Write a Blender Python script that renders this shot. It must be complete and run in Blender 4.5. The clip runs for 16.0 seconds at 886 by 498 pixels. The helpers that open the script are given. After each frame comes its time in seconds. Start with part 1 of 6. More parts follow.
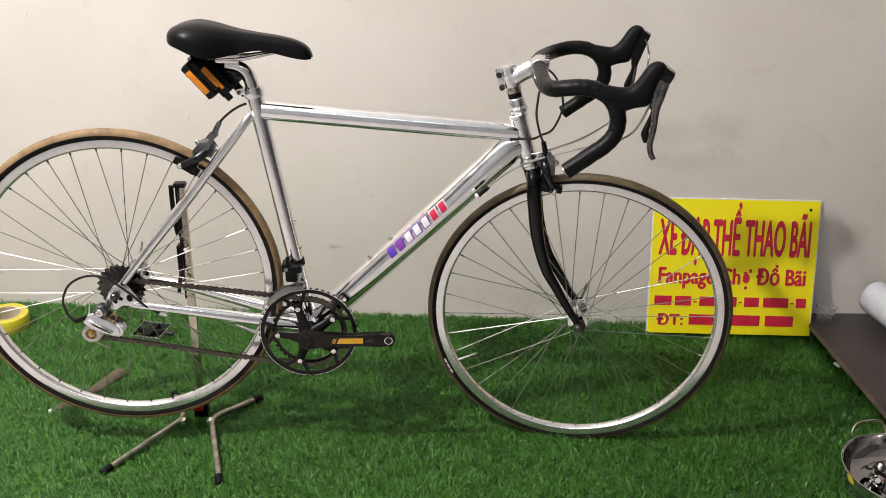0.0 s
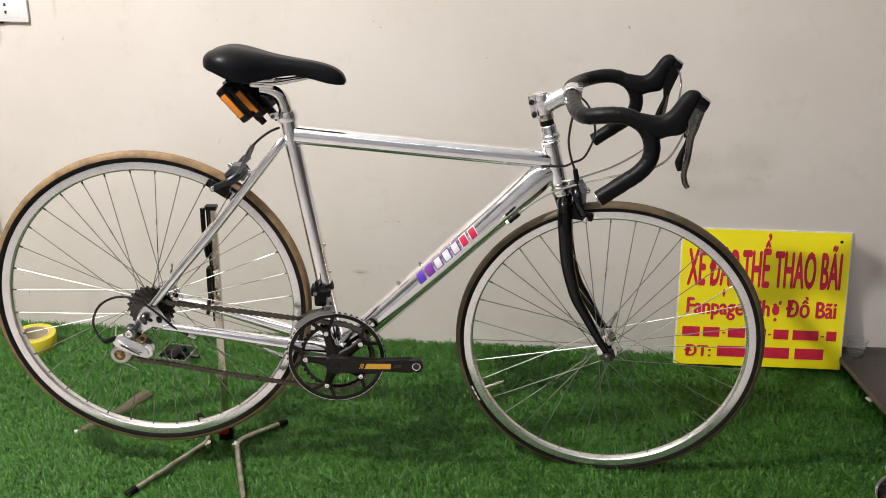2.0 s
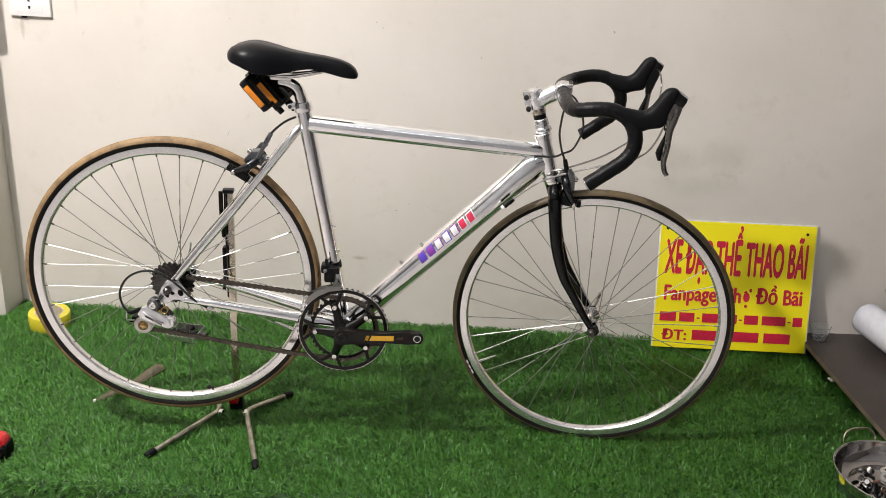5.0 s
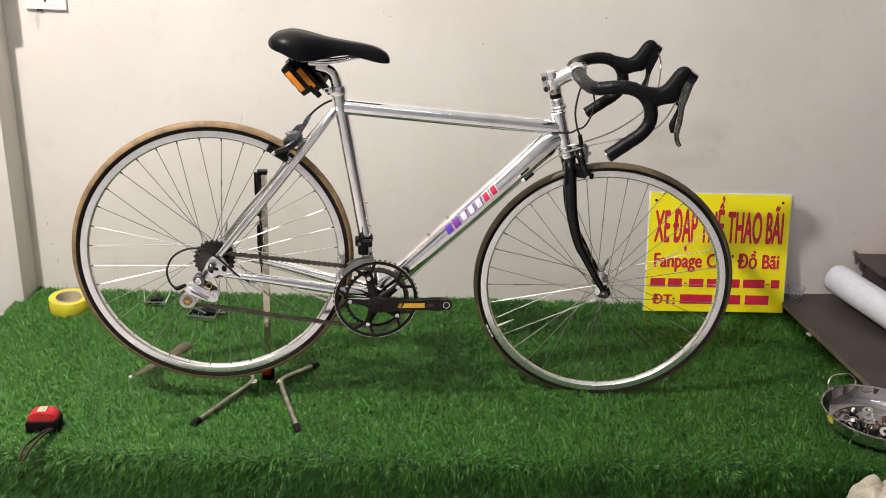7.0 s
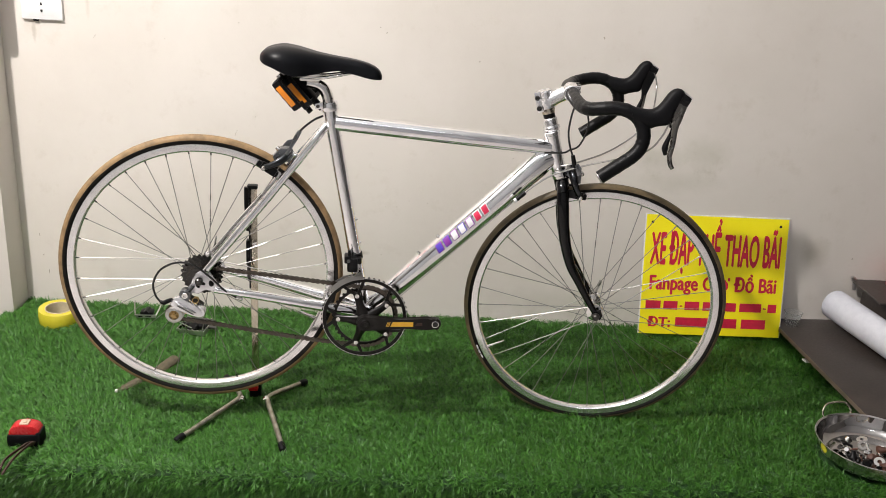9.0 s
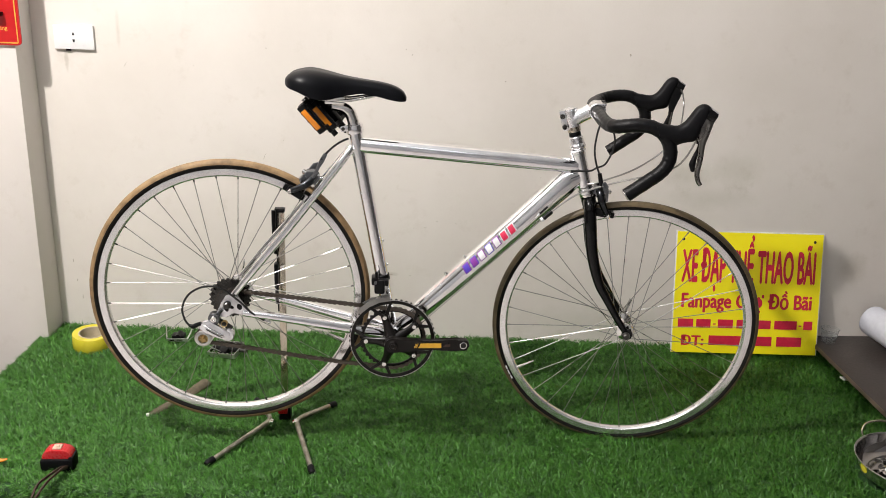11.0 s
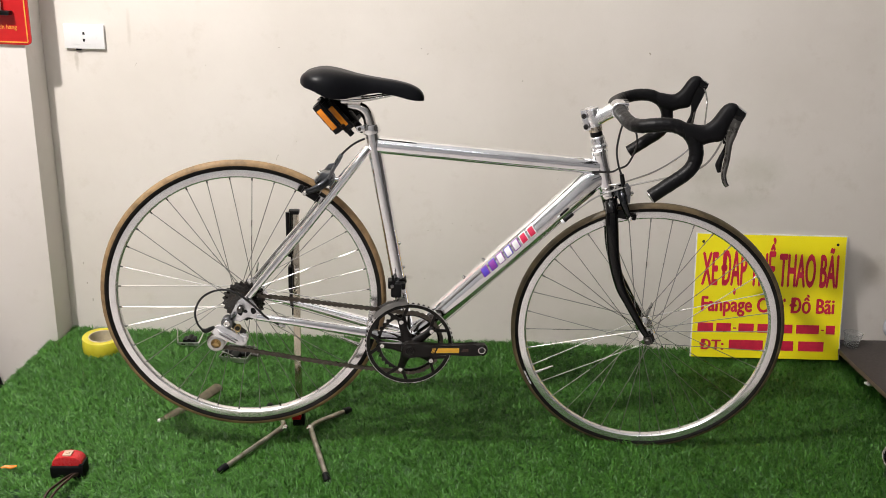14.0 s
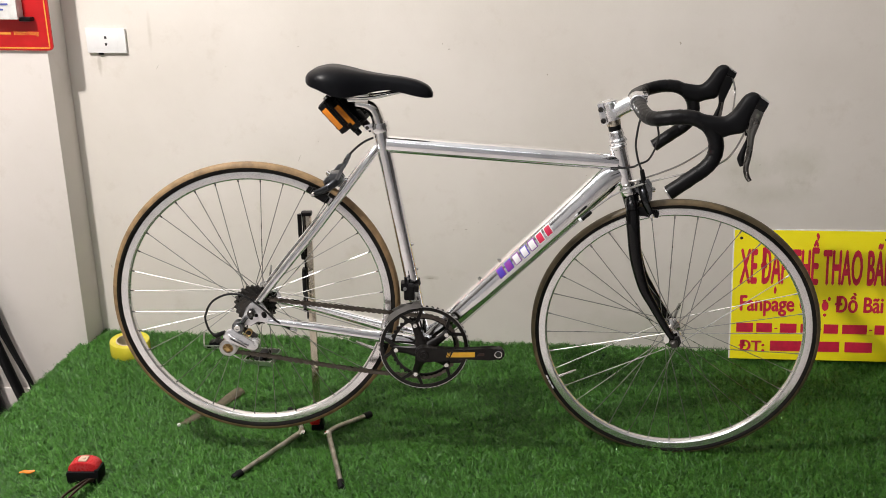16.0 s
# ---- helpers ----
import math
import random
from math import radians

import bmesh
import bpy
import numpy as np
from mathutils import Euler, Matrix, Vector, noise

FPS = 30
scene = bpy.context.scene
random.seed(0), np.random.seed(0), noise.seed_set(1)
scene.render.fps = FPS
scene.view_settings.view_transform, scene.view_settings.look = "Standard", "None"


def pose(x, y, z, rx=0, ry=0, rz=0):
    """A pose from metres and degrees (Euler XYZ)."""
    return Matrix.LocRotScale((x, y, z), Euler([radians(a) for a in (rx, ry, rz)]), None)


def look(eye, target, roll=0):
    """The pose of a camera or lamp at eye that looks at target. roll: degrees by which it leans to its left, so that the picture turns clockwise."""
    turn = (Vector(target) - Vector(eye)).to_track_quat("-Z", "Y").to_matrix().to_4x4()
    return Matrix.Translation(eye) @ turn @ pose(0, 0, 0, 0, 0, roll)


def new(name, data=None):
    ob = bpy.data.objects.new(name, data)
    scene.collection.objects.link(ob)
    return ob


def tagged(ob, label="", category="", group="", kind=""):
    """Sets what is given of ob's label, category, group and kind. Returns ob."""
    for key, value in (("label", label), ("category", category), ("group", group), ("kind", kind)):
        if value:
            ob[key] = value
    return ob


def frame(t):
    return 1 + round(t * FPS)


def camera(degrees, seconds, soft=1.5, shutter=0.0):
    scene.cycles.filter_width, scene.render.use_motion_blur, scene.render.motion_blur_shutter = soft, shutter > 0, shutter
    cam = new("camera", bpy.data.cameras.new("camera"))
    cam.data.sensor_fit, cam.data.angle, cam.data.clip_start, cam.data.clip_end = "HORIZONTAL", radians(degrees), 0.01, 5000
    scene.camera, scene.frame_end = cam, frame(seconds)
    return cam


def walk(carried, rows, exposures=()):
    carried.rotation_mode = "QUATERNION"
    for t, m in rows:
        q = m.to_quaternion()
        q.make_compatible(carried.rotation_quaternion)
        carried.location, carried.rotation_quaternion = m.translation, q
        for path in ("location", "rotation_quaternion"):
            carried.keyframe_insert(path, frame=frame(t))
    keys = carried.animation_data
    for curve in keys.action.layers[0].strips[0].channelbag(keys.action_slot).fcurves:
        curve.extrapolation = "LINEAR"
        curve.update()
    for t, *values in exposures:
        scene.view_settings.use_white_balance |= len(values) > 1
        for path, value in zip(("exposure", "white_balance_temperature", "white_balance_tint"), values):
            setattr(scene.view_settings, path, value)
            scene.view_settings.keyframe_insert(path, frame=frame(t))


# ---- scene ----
# The eye's place, then yaw, pitch and roll in degrees.
cam = camera(52.0, 16.0, soft=0.65)
ROWS = [
    (0.0, 0.2268, -1.7024, 1.2367, 1.292, -22.418, 1.252),
    (0.5, 0.2267, -1.6845, 1.2245, 1.955, -22.026, 0.804),
    (1.0, 0.2271, -1.6831, 1.2300, 2.521, -21.343, 1.088),
    (1.5, 0.2125, -1.6845, 1.2285, 2.885, -20.748, 1.539),
    (2.0, 0.2038, -1.7008, 1.2298, 2.606, -20.658, 1.612),
    (2.5, 0.2061, -1.6977, 1.2311, 2.140, -20.932, 1.695),
    (3.0, 0.2158, -1.6968, 1.2312, 2.027, -21.242, 1.581),
    (3.5, 0.2108, -1.7057, 1.2347, 2.090, -20.932, 2.194),
    (3.7, 0.1989, -1.7076, 1.2351, 2.125, -20.664, 2.534),
    (5.8, 0.1092, -2.0180, 1.2441, 0.169, -20.158, 2.009),
    (6.0, 0.0703, -2.0376, 1.2430, -0.121, -20.101, 1.577),
    (6.5, -0.0182, -2.0476, 1.2402, -1.759, -20.431, 1.613),
    (7.0, -0.0440, -2.0513, 1.2447, -2.966, -20.707, 2.631),
    (7.5, -0.0092, -2.0467, 1.2459, -2.604, -20.194, 2.984),
    (8.0, 0.0069, -2.0372, 1.2440, -2.318, -19.956, 2.989),
    (8.5, 0.0034, -2.0257, 1.2409, -2.368, -20.134, 3.263),
    (9.0, -0.0060, -2.0276, 1.2470, -2.551, -19.773, 3.574),
    (9.5, -0.0061, -2.0215, 1.2438, -2.275, -19.174, 3.526),
    (11.8, 0.0563, -2.0203, 1.2474, 0.883, -18.317, 2.083),
    (12.0, 0.0819, -2.0208, 1.2464, 0.974, -18.220, 2.523),
    (12.5, 0.1312, -2.0191, 1.2430, 1.060, -18.600, 3.635),
    (13.0, 0.0963, -2.0142, 1.2421, 0.801, -18.979, 3.622),
    (13.5, 0.0322, -2.0007, 1.2433, 0.207, -18.828, 3.253),
    (14.0, -0.0158, -1.9739, 1.2314, 0.217, -18.493, 1.895),
    (14.5, -0.0271, -1.9474, 1.2230, 0.719, -18.660, 0.637),
    (15.0, 0.0331, -1.9199, 1.2309, 2.097, -18.327, 0.542),
    (15.5, 0.0922, -1.9033, 1.2246, 3.842, -18.376, 0.380),
    (16.0, 0.0970, -1.9031, 1.2211, 4.421, -18.751, -0.072),
]
EXPOSURES = [(0.0, -0.03), (3.5, -0.05), (6.0, 0.05), (9.5, 0.06), (12.0, 0.0), (14.5, -0.08), (16.0, -0.12)]
walk(cam, [(t, pose(x, y, z, 0, 0, yaw) @ pose(0, 0, 0, 90 + pitch, 0, 0) @ pose(0, 0, 0, 0, 0, roll)) for t, x, y, z, yaw, pitch, roll in ROWS], EXPOSURES)

# ---- light ----
FLOOR_Z, CEIL_Z = -0.46, 3.72      # the turf platform's top is z = 0
world = bpy.data.worlds.new("room_world")
scene.world = world
world.use_nodes = True
world.node_tree.nodes["Background"].inputs[0].default_value = (1.0, 0.95, 0.88, 1)
world.node_tree.nodes["Background"].inputs[1].default_value = 0.005


def lamp(name, at, target, size, power, colour):
    data = bpy.data.lights.new(name, "AREA")
    data.shape, data.size, data.energy, data.color = "DISK", size, power, colour
    ob = new(name, data)
    ob.matrix_world = look(at, target)
    return ob


bulb = bpy.data.lights.new("hanging_bulb", "POINT")
bulb.energy, bulb.shadow_soft_size, bulb.color = 346.0, 0.05, (1.0, 0.945, 0.900)
new("hanging_bulb", bulb).location = (-1.500, -1.000, 2.715)
# Unseen cool lamp, assumed overhead, added for pale streaks on the bare metal.
streak_lamp = lamp("added_ceiling_lamp", (0.5, -2.9, 3.66), (0.5, -2.2, 0.0), 1.2, 6.0, (0.86, 0.94, 1.0))
streak_lamp.data.shape, streak_lamp.data.size_y = "RECTANGLE", 0.10


# ---- materials ----
def material(name):
    m = bpy.data.materials.new(name)
    m.use_nodes = True
    nt = m.node_tree
    return m, nt, nt.nodes["Principled BSDF"]


def node(nt, kind, **values):
    n = nt.nodes.new(kind)
    for key, value in values.items():
        n.inputs[key].default_value = value
    return n


def ramp(nt, fac, stops):
    r = nt.nodes.new("ShaderNodeValToRGB")
    els = r.color_ramp.elements
    while len(els) < len(stops):
        els.new(0.5)
    for e, (p, c) in zip(els, stops):
        e.position, e.color = p, (*c, 1) if len(c) == 3 else c
    nt.links.new(fac, r.inputs[0])
    return r.outputs[0]


def coords(nt):
    return nt.nodes.new("ShaderNodeTexCoord").outputs["Object"]


def surface(name, colour, dark=None, rough=0.5, metal=0.0, scale=30.0, fine=300.0, bump=0.1, coat=0.0, spread=0.12, spec=0.5, depth=0.002):
    """A material with a large and a fine variation of colour and gloss, and a fine relief."""
    m, nt, bsdf = material(name)
    co = coords(nt)
    big = node(nt, "ShaderNodeTexNoise", Scale=scale, Detail=5.0, Roughness=0.6)
    small = node(nt, "ShaderNodeTexNoise", Scale=fine, Detail=3.0)
    nt.links.new(co, big.inputs["Vector"])
    nt.links.new(co, small.inputs["Vector"])
    dark = dark or tuple(c * (1 - 2 * spread) for c in colour)
    c = ramp(nt, big.outputs[0], [(0.32, dark), (0.62, colour)])
    nt.links.new(c, bsdf.inputs["Base Color"])
    r = node(nt, "ShaderNodeMapRange")
    r.inputs[3].default_value, r.inputs[4].default_value = max(0.02, rough * 0.75), min(1.0, rough * 1.25)
    nt.links.new(small.outputs[0], r.inputs[0])
    nt.links.new(r.outputs[0], bsdf.inputs["Roughness"])
    bsdf.inputs["Metallic"].default_value = metal
    bsdf.inputs["Specular IOR Level"].default_value = spec
    bsdf.inputs["Coat Weight"].default_value = coat
    if bump:
        b = node(nt, "ShaderNodeBump", Strength=bump, Distance=depth)
        nt.links.new(small.outputs[0], b.inputs["Height"])
        nt.links.new(b.outputs[0], bsdf.inputs["Normal"])
    return m


def wall_paint(name, colour, stain, darker_patches=()):
    """Old emulsion: faint roller relief, broad grime, a few small grey scuffs, and the given darker patches."""
    m, nt, bsdf = material(name)
    co = coords(nt)
    broad = node(nt, "ShaderNodeTexNoise", Scale=1.6, Detail=6.0, Roughness=0.62)
    mid = node(nt, "ShaderNodeTexNoise", Scale=11.0, Detail=5.0, Roughness=0.7)
    fine = node(nt, "ShaderNodeTexNoise", Scale=160.0, Detail=3.0)
    for n in (broad, mid, fine):
        nt.links.new(co, n.inputs["Vector"])
    base = ramp(nt, broad.outputs[0], [(0.3, stain), (0.6, colour)])
    marks = ramp(nt, mid.outputs[0], [(0.25, (0.93, 0.92, 0.90)), (0.42, (1, 1, 1))])
    mix = nt.nodes.new("ShaderNodeMix")
    mix.data_type, mix.blend_type = "RGBA", "MULTIPLY"
    mix.inputs[0].default_value = 1.0
    nt.links.new(base, mix.inputs[6])
    nt.links.new(marks, mix.inputs[7])
    colour_out = mix.outputs[2]
    for x, z, rx, rz, tone in darker_patches:
        # an uneven darker patch: an ellipse whose edge the noise frays
        place = node(nt, "ShaderNodeMapping")
        place.inputs["Location"].default_value = (-0.5 * x / rx, 0, -0.5 * z / rz)
        place.inputs["Scale"].default_value = (0.5 / rx, 0, 0.5 / rz)
        nt.links.new(co, place.inputs["Vector"])
        far = nt.nodes.new("ShaderNodeVectorMath")
        far.operation = "LENGTH"
        nt.links.new(place.outputs[0], far.inputs[0])
        fray = node(nt, "ShaderNodeMath")
        fray.operation = "MULTIPLY_ADD"
        fray.inputs[1].default_value = 0.8
        nt.links.new(mid.outputs[0], fray.inputs[0])
        nt.links.new(far.outputs["Value"], fray.inputs[2])
        spot = ramp(nt, fray.outputs[0], [(0.50, tone), (0.95, (1, 1, 1))])
        over = nt.nodes.new("ShaderNodeMix")
        over.data_type, over.blend_type = "RGBA", "MULTIPLY"
        over.inputs[0].default_value = 1.0
        nt.links.new(colour_out, over.inputs[6])
        nt.links.new(spot, over.inputs[7])
        colour_out = over.outputs[2]
    nt.links.new(colour_out, bsdf.inputs["Base Color"])
    bsdf.inputs["Roughness"].default_value = 0.62
    bsdf.inputs["Specular IOR Level"].default_value = 0.3
    b = node(nt, "ShaderNodeBump", Strength=0.12, Distance=0.002)
    nt.links.new(fine.outputs[0], b.inputs["Height"])
    nt.links.new(b.outputs[0], bsdf.inputs["Normal"])
    return m


def grass_material():
    m, nt, bsdf = material("artificial_grass")
    geo = nt.nodes.new("ShaderNodeNewGeometry")
    c = ramp(nt, geo.outputs["Random Per Island"], [(0.0, (0.018, 0.080, 0.007)), (0.45, (0.043, 0.167, 0.014)), (0.85, (0.076, 0.238, 0.026)), (1.0, (0.118, 0.300, 0.055))])
    big = node(nt, "ShaderNodeTexNoise", Scale=7.0, Detail=4.0)
    nt.links.new(coords(nt), big.inputs["Vector"])
    tone = ramp(nt, big.outputs[0], [(0.3, (0.8, 0.82, 0.8)), (0.65, (1.08, 1.05, 1.05))])
    mix = nt.nodes.new("ShaderNodeMix")
    mix.data_type, mix.blend_type = "RGBA", "MULTIPLY"
    mix.inputs[0].default_value = 1.0
    nt.links.new(c, mix.inputs[6])
    nt.links.new(tone, mix.inputs[7])
    nt.links.new(mix.outputs[2], bsdf.inputs["Base Color"])
    bsdf.inputs["Roughness"].default_value = 0.48
    bsdf.inputs["Specular IOR Level"].default_value = 0.5
    return m


def polished(name, colour, rough, streak=0.25):
    """Bare polished metal with faint drawn streaks and a dull haze in patches."""
    m, nt, bsdf = material(name)
    co = coords(nt)
    patch = node(nt, "ShaderNodeTexNoise", Scale=24.0, Detail=5.0)
    grain = node(nt, "ShaderNodeTexNoise", Scale=420.0, Detail=2.0)
    nt.links.new(co, patch.inputs["Vector"])
    nt.links.new(co, grain.inputs["Vector"])
    nt.links.new(ramp(nt, patch.outputs[0], [(0.3, tuple(c * (1 - streak * 0.5) for c in colour)), (0.6, colour)]), bsdf.inputs["Base Color"])
    r = node(nt, "ShaderNodeMapRange")
    r.inputs[1].default_value, r.inputs[2].default_value = 0.3, 0.7
    r.inputs[3].default_value, r.inputs[4].default_value = rough * 0.6, rough * 1.5
    nt.links.new(patch.outputs[0], r.inputs[0])
    nt.links.new(r.outputs[0], bsdf.inputs["Roughness"])
    bsdf.inputs["Metallic"].default_value = 1.0
    b = node(nt, "ShaderNodeBump", Strength=0.03, Distance=0.001)
    nt.links.new(grain.outputs[0], b.inputs["Height"])
    nt.links.new(b.outputs[0], bsdf.inputs["Normal"])
    return m


GREY, DARK = (0.89, 0.90, 0.87), (0.80, 0.79, 0.76)
M_WALL = wall_paint("cream_wall_paint", (0.740, 0.695, 0.645), (0.665, 0.62, 0.565), (
    # Last in this row: a soft shadow beside the sign, put into the paint.
    (-0.22, -1.04, 0.10, 0.05, GREY), (-0.07, -1.02, 0.09, 0.06, GREY), (-0.14, -1.12, 0.15, 0.04, GREY), (0.34, -1.34, 0.06, 0.06, (0.84, 0.83, 0.80)),
    (-2.133, -0.753, 0.006, 0.036, DARK), (-1.971, -0.660, 0.007, 0.060, (0.88, 0.87, 0.85)), (-1.15, -1.408, 0.030, 0.008, DARK), (-0.45, -1.55, 0.35, 0.06, GREY)))
M_PILLAR = wall_paint("white_pillar_paint", (0.76, 0.710, 0.675), (0.71, 0.66, 0.615))
# Dark only to cut the light bounced by the unseen side walls.
M_SIDE_WALL = surface("dark_side_wall_tone", (0.14, 0.135, 0.13), rough=0.6, scale=3, bump=0.03)
M_FRONT = wall_paint("grey_white_front_paint", (0.45, 0.46, 0.48), (0.39, 0.40, 0.42))
M_CEIL = wall_paint("white_ceiling_paint", (0.69, 0.71, 0.74), (0.65, 0.67, 0.70))
M_FLOOR = surface("pale_beige_floor", (0.58, 0.55, 0.53), rough=0.35, scale=4, bump=0.03)
M_PLY = surface("bare_plywood", (0.36, 0.25, 0.15), rough=0.7, scale=9)
M_TURF = surface("turf_backing", (0.018, 0.065, 0.014), rough=0.8, scale=60, fine=500, bump=0.6)
M_GRASS = grass_material()
M_ALU = polished("polished_aluminium", (0.93, 0.935, 0.955), 0.11)
M_CHROME = polished("bright_chrome", (0.80, 0.79, 0.77), 0.08)
M_SATIN = polished("satin_alloy", (0.62, 0.61, 0.60), 0.32)
M_RIM = surface("machined_rim", (0.90, 0.885, 0.885), (0.83, 0.82, 0.82), rough=0.22, metal=0.88, scale=40, bump=0.02)
M_SPOKE = polished("spoke_steel", (0.33, 0.322, 0.31), 0.36)
M_CAST = polished("bright_forged_alloy", (0.93, 0.93, 0.95), 0.22)
M_GUN = polished("gunmetal_alloy", (0.18, 0.188, 0.20), 0.28)
M_CALIPER = polished("brake_caliper_alloy", (0.050, 0.053, 0.058), 0.28)
M_SILVER = surface("silver_derailleur_alloy", (0.80, 0.80, 0.82), (0.66, 0.66, 0.68), rough=0.24, metal=0.72, scale=60, bump=0.0)
M_LEVER = polished("grey_lever_alloy", (0.20, 0.192, 0.18), 0.30)
M_DARKSTEEL = polished("oiled_dark_steel", (0.105, 0.10, 0.095), 0.33)
M_CHAIN = polished("greasy_chain_steel", (0.125, 0.108, 0.092), 0.38)
M_GOLD = polished("brassy_pulley", (0.62, 0.44, 0.20), 0.35)
M_COLUMN = polished("yellowed_chrome", (0.62, 0.56, 0.46), 0.20)
M_RUSTY = surface("worn_bare_steel", (0.50, 0.47, 0.40), (0.27, 0.24, 0.18), rough=0.30, metal=0.9, scale=55, bump=0.06)
M_FORK = surface("gloss_black_paint", (0.003, 0.003, 0.0035), rough=0.12, coat=0.1, bump=0.0, spec=0.28)
M_BLACK = surface("black_plastic", (0.005, 0.005, 0.0055), rough=0.36, bump=0.05, spec=0.18)
M_CRANK = surface("dark_anodised_alloy", (0.009, 0.0075, 0.007), rough=0.30, metal=0.15, bump=0.03, spec=0.28)
M_HOOD = surface("black_rubber_hood", (0.0045, 0.0045, 0.0055), rough=0.5, fine=900, bump=0.12, spec=0.14)
M_TAPE = surface("black_bar_tape", (0.0040, 0.0040, 0.0048), (0.0028, 0.0028, 0.0034), rough=0.36, fine=700, bump=0.25, spec=0.18)
M_SADDLE = surface("black_saddle_cover", (0.0045, 0.0048, 0.0062), rough=0.36, fine=1100, bump=0.10, depth=0.0006, spec=0.14)
M_CABLE = surface("black_cable_sleeve", (0.012, 0.012, 0.012), rough=0.35, bump=0.0)
M_WIRE = polished("cable_housing_grey", (0.42, 0.41, 0.39), 0.35)
M_TYRE_BLACK = surface("tyre_black_wall", (0.008, 0.007, 0.006), rough=0.6, scale=60, bump=0.15, spec=0.2)
M_TYRE_TAN = surface("tyre_tan_rubber", (0.285, 0.183, 0.086), (0.160, 0.100, 0.046), rough=0.62, scale=45, fine=420, bump=0.2)
M_TYRE_BROWN = surface("tyre_brown_rubber", (0.135, 0.098, 0.050), (0.062, 0.045, 0.024), rough=0.5, scale=30, fine=420, bump=0.2)
M_YELLOW = surface("yellow_sign_print", (0.98, 0.86, 0.012), (0.95, 0.82, 0.010), rough=0.30, scale=5, bump=0.02)
M_RED_INK = surface("red_sign_print", (0.66, 0.018, 0.060), rough=0.35, bump=0.0)
M_WHITE_EDGE = surface("white_plastic_board", (0.80, 0.79, 0.76), rough=0.4, bump=0.0)
M_SOCKET = surface("white_socket_plastic", (0.79, 0.785, 0.785), (0.76, 0.755, 0.755), rough=0.25, bump=0.0)
M_HOLE = surface("dark_socket_hole", (0.01, 0.01, 0.01), rough=0.6, bump=0.0)
M_RED_CARD = surface("red_calendar_card", (0.56, 0.012, 0.014), (0.46, 0.008, 0.010), rough=0.35, scale=8, bump=0.02)
M_GOLD_INK = surface("orange_gold_ink", (0.85, 0.36, 0.06), rough=0.35, bump=0.0)
M_PAPER = surface("white_paper", (0.78, 0.77, 0.75), rough=0.7, bump=0.05)
M_BLUE_INK = surface("blue_print", (0.10, 0.12, 0.38), rough=0.6, bump=0.0)
M_TAPE_YELLOW = surface("yellow_packing_tape", (0.66, 0.57, 0.045), (0.56, 0.48, 0.025), rough=0.18, scale=20, bump=0.04, coat=0.3)
M_CARDBOARD = surface("tape_core_card", (0.62, 0.52, 0.36), rough=0.8)
M_RED_PLASTIC = surface("red_plastic", (0.50, 0.012, 0.016), rough=0.28, bump=0.02)
M_LABEL_TAN = surface("worn_tan_label", (0.62, 0.46, 0.34), rough=0.5)
M_STRAP = surface("dark_wrist_strap", (0.05, 0.025, 0.018), rough=0.75, bump=0.2)
M_STEEL = polished("bowl_stainless", (0.50, 0.485, 0.475), 0.05)
M_STEEL_OUT = polished("bowl_brushed_outside", (0.70, 0.685, 0.665), 0.27)
M_LABEL_YEL = surface("yellow_sticker", (0.75, 0.68, 0.05), rough=0.4, bump=0.0)
M_REFLECTOR = surface("orange_reflector", (0.80, 0.27, 0.02), (0.66, 0.19, 0.012), rough=0.22, fine=900, bump=0.35)
M_BOARD = surface("dark_brown_board", (0.048, 0.038, 0.033), (0.031, 0.025, 0.022), rough=0.45, scale=5, fine=120, bump=0.05)
M_BOARD_EDGE = surface("pale_board_edge", (0.15, 0.115, 0.085), rough=0.7, scale=25)
M_FOAM = surface("white_foam_sheet", (0.64, 0.65, 0.71), (0.56, 0.57, 0.63), rough=0.55, scale=30, bump=0.15)
M_WOOD_GREY = surface("weathered_wood", (0.115, 0.095, 0.058), (0.06, 0.05, 0.03), rough=0.75, scale=70, bump=0.3)
M_CLOTH = surface("dirty_cotton_cloth", (0.52, 0.47, 0.38), (0.30, 0.25, 0.18), rough=0.9, scale=14, fine=600, bump=0.4)
M_CLOTH_DARK = surface("brown_cloth_print", (0.075, 0.050, 0.035), (0.15, 0.11, 0.08), rough=0.9, scale=30, fine=600, bump=0.4)
M_BLUE = surface("violet_blue_decal", (0.10, 0.06, 0.50), rough=0.3, bump=0.0)
M_PURPLE = surface("purple_decal", (0.26, 0.05, 0.36), rough=0.3, bump=0.0)
M_WHITE_INK = surface("white_decal", (0.82, 0.82, 0.84), rough=0.3, bump=0.0)
M_RED_INK2 = surface("pink_red_decal", (0.66, 0.03, 0.09), rough=0.3, bump=0.0)
M_CRANK_YEL = surface("amber_crank_decal", (0.72, 0.40, 0.03), rough=0.35, bump=0.0)
M_SCUFF = surface("grey_wall_scuff", (0.50, 0.45, 0.38), (0.34, 0.30, 0.25), rough=0.8, scale=120)


def clear_plastic():
    m, nt, bsdf = material("clear_plastic")
    bsdf.inputs["Base Color"].default_value = (0.92, 0.93, 0.93, 1)
    bsdf.inputs["Transmission Weight"].default_value = 0.95
    bsdf.inputs["Roughness"].default_value = 0.12
    bsdf.inputs["IOR"].default_value = 1.12
    return m


M_CLEAR = clear_plastic()


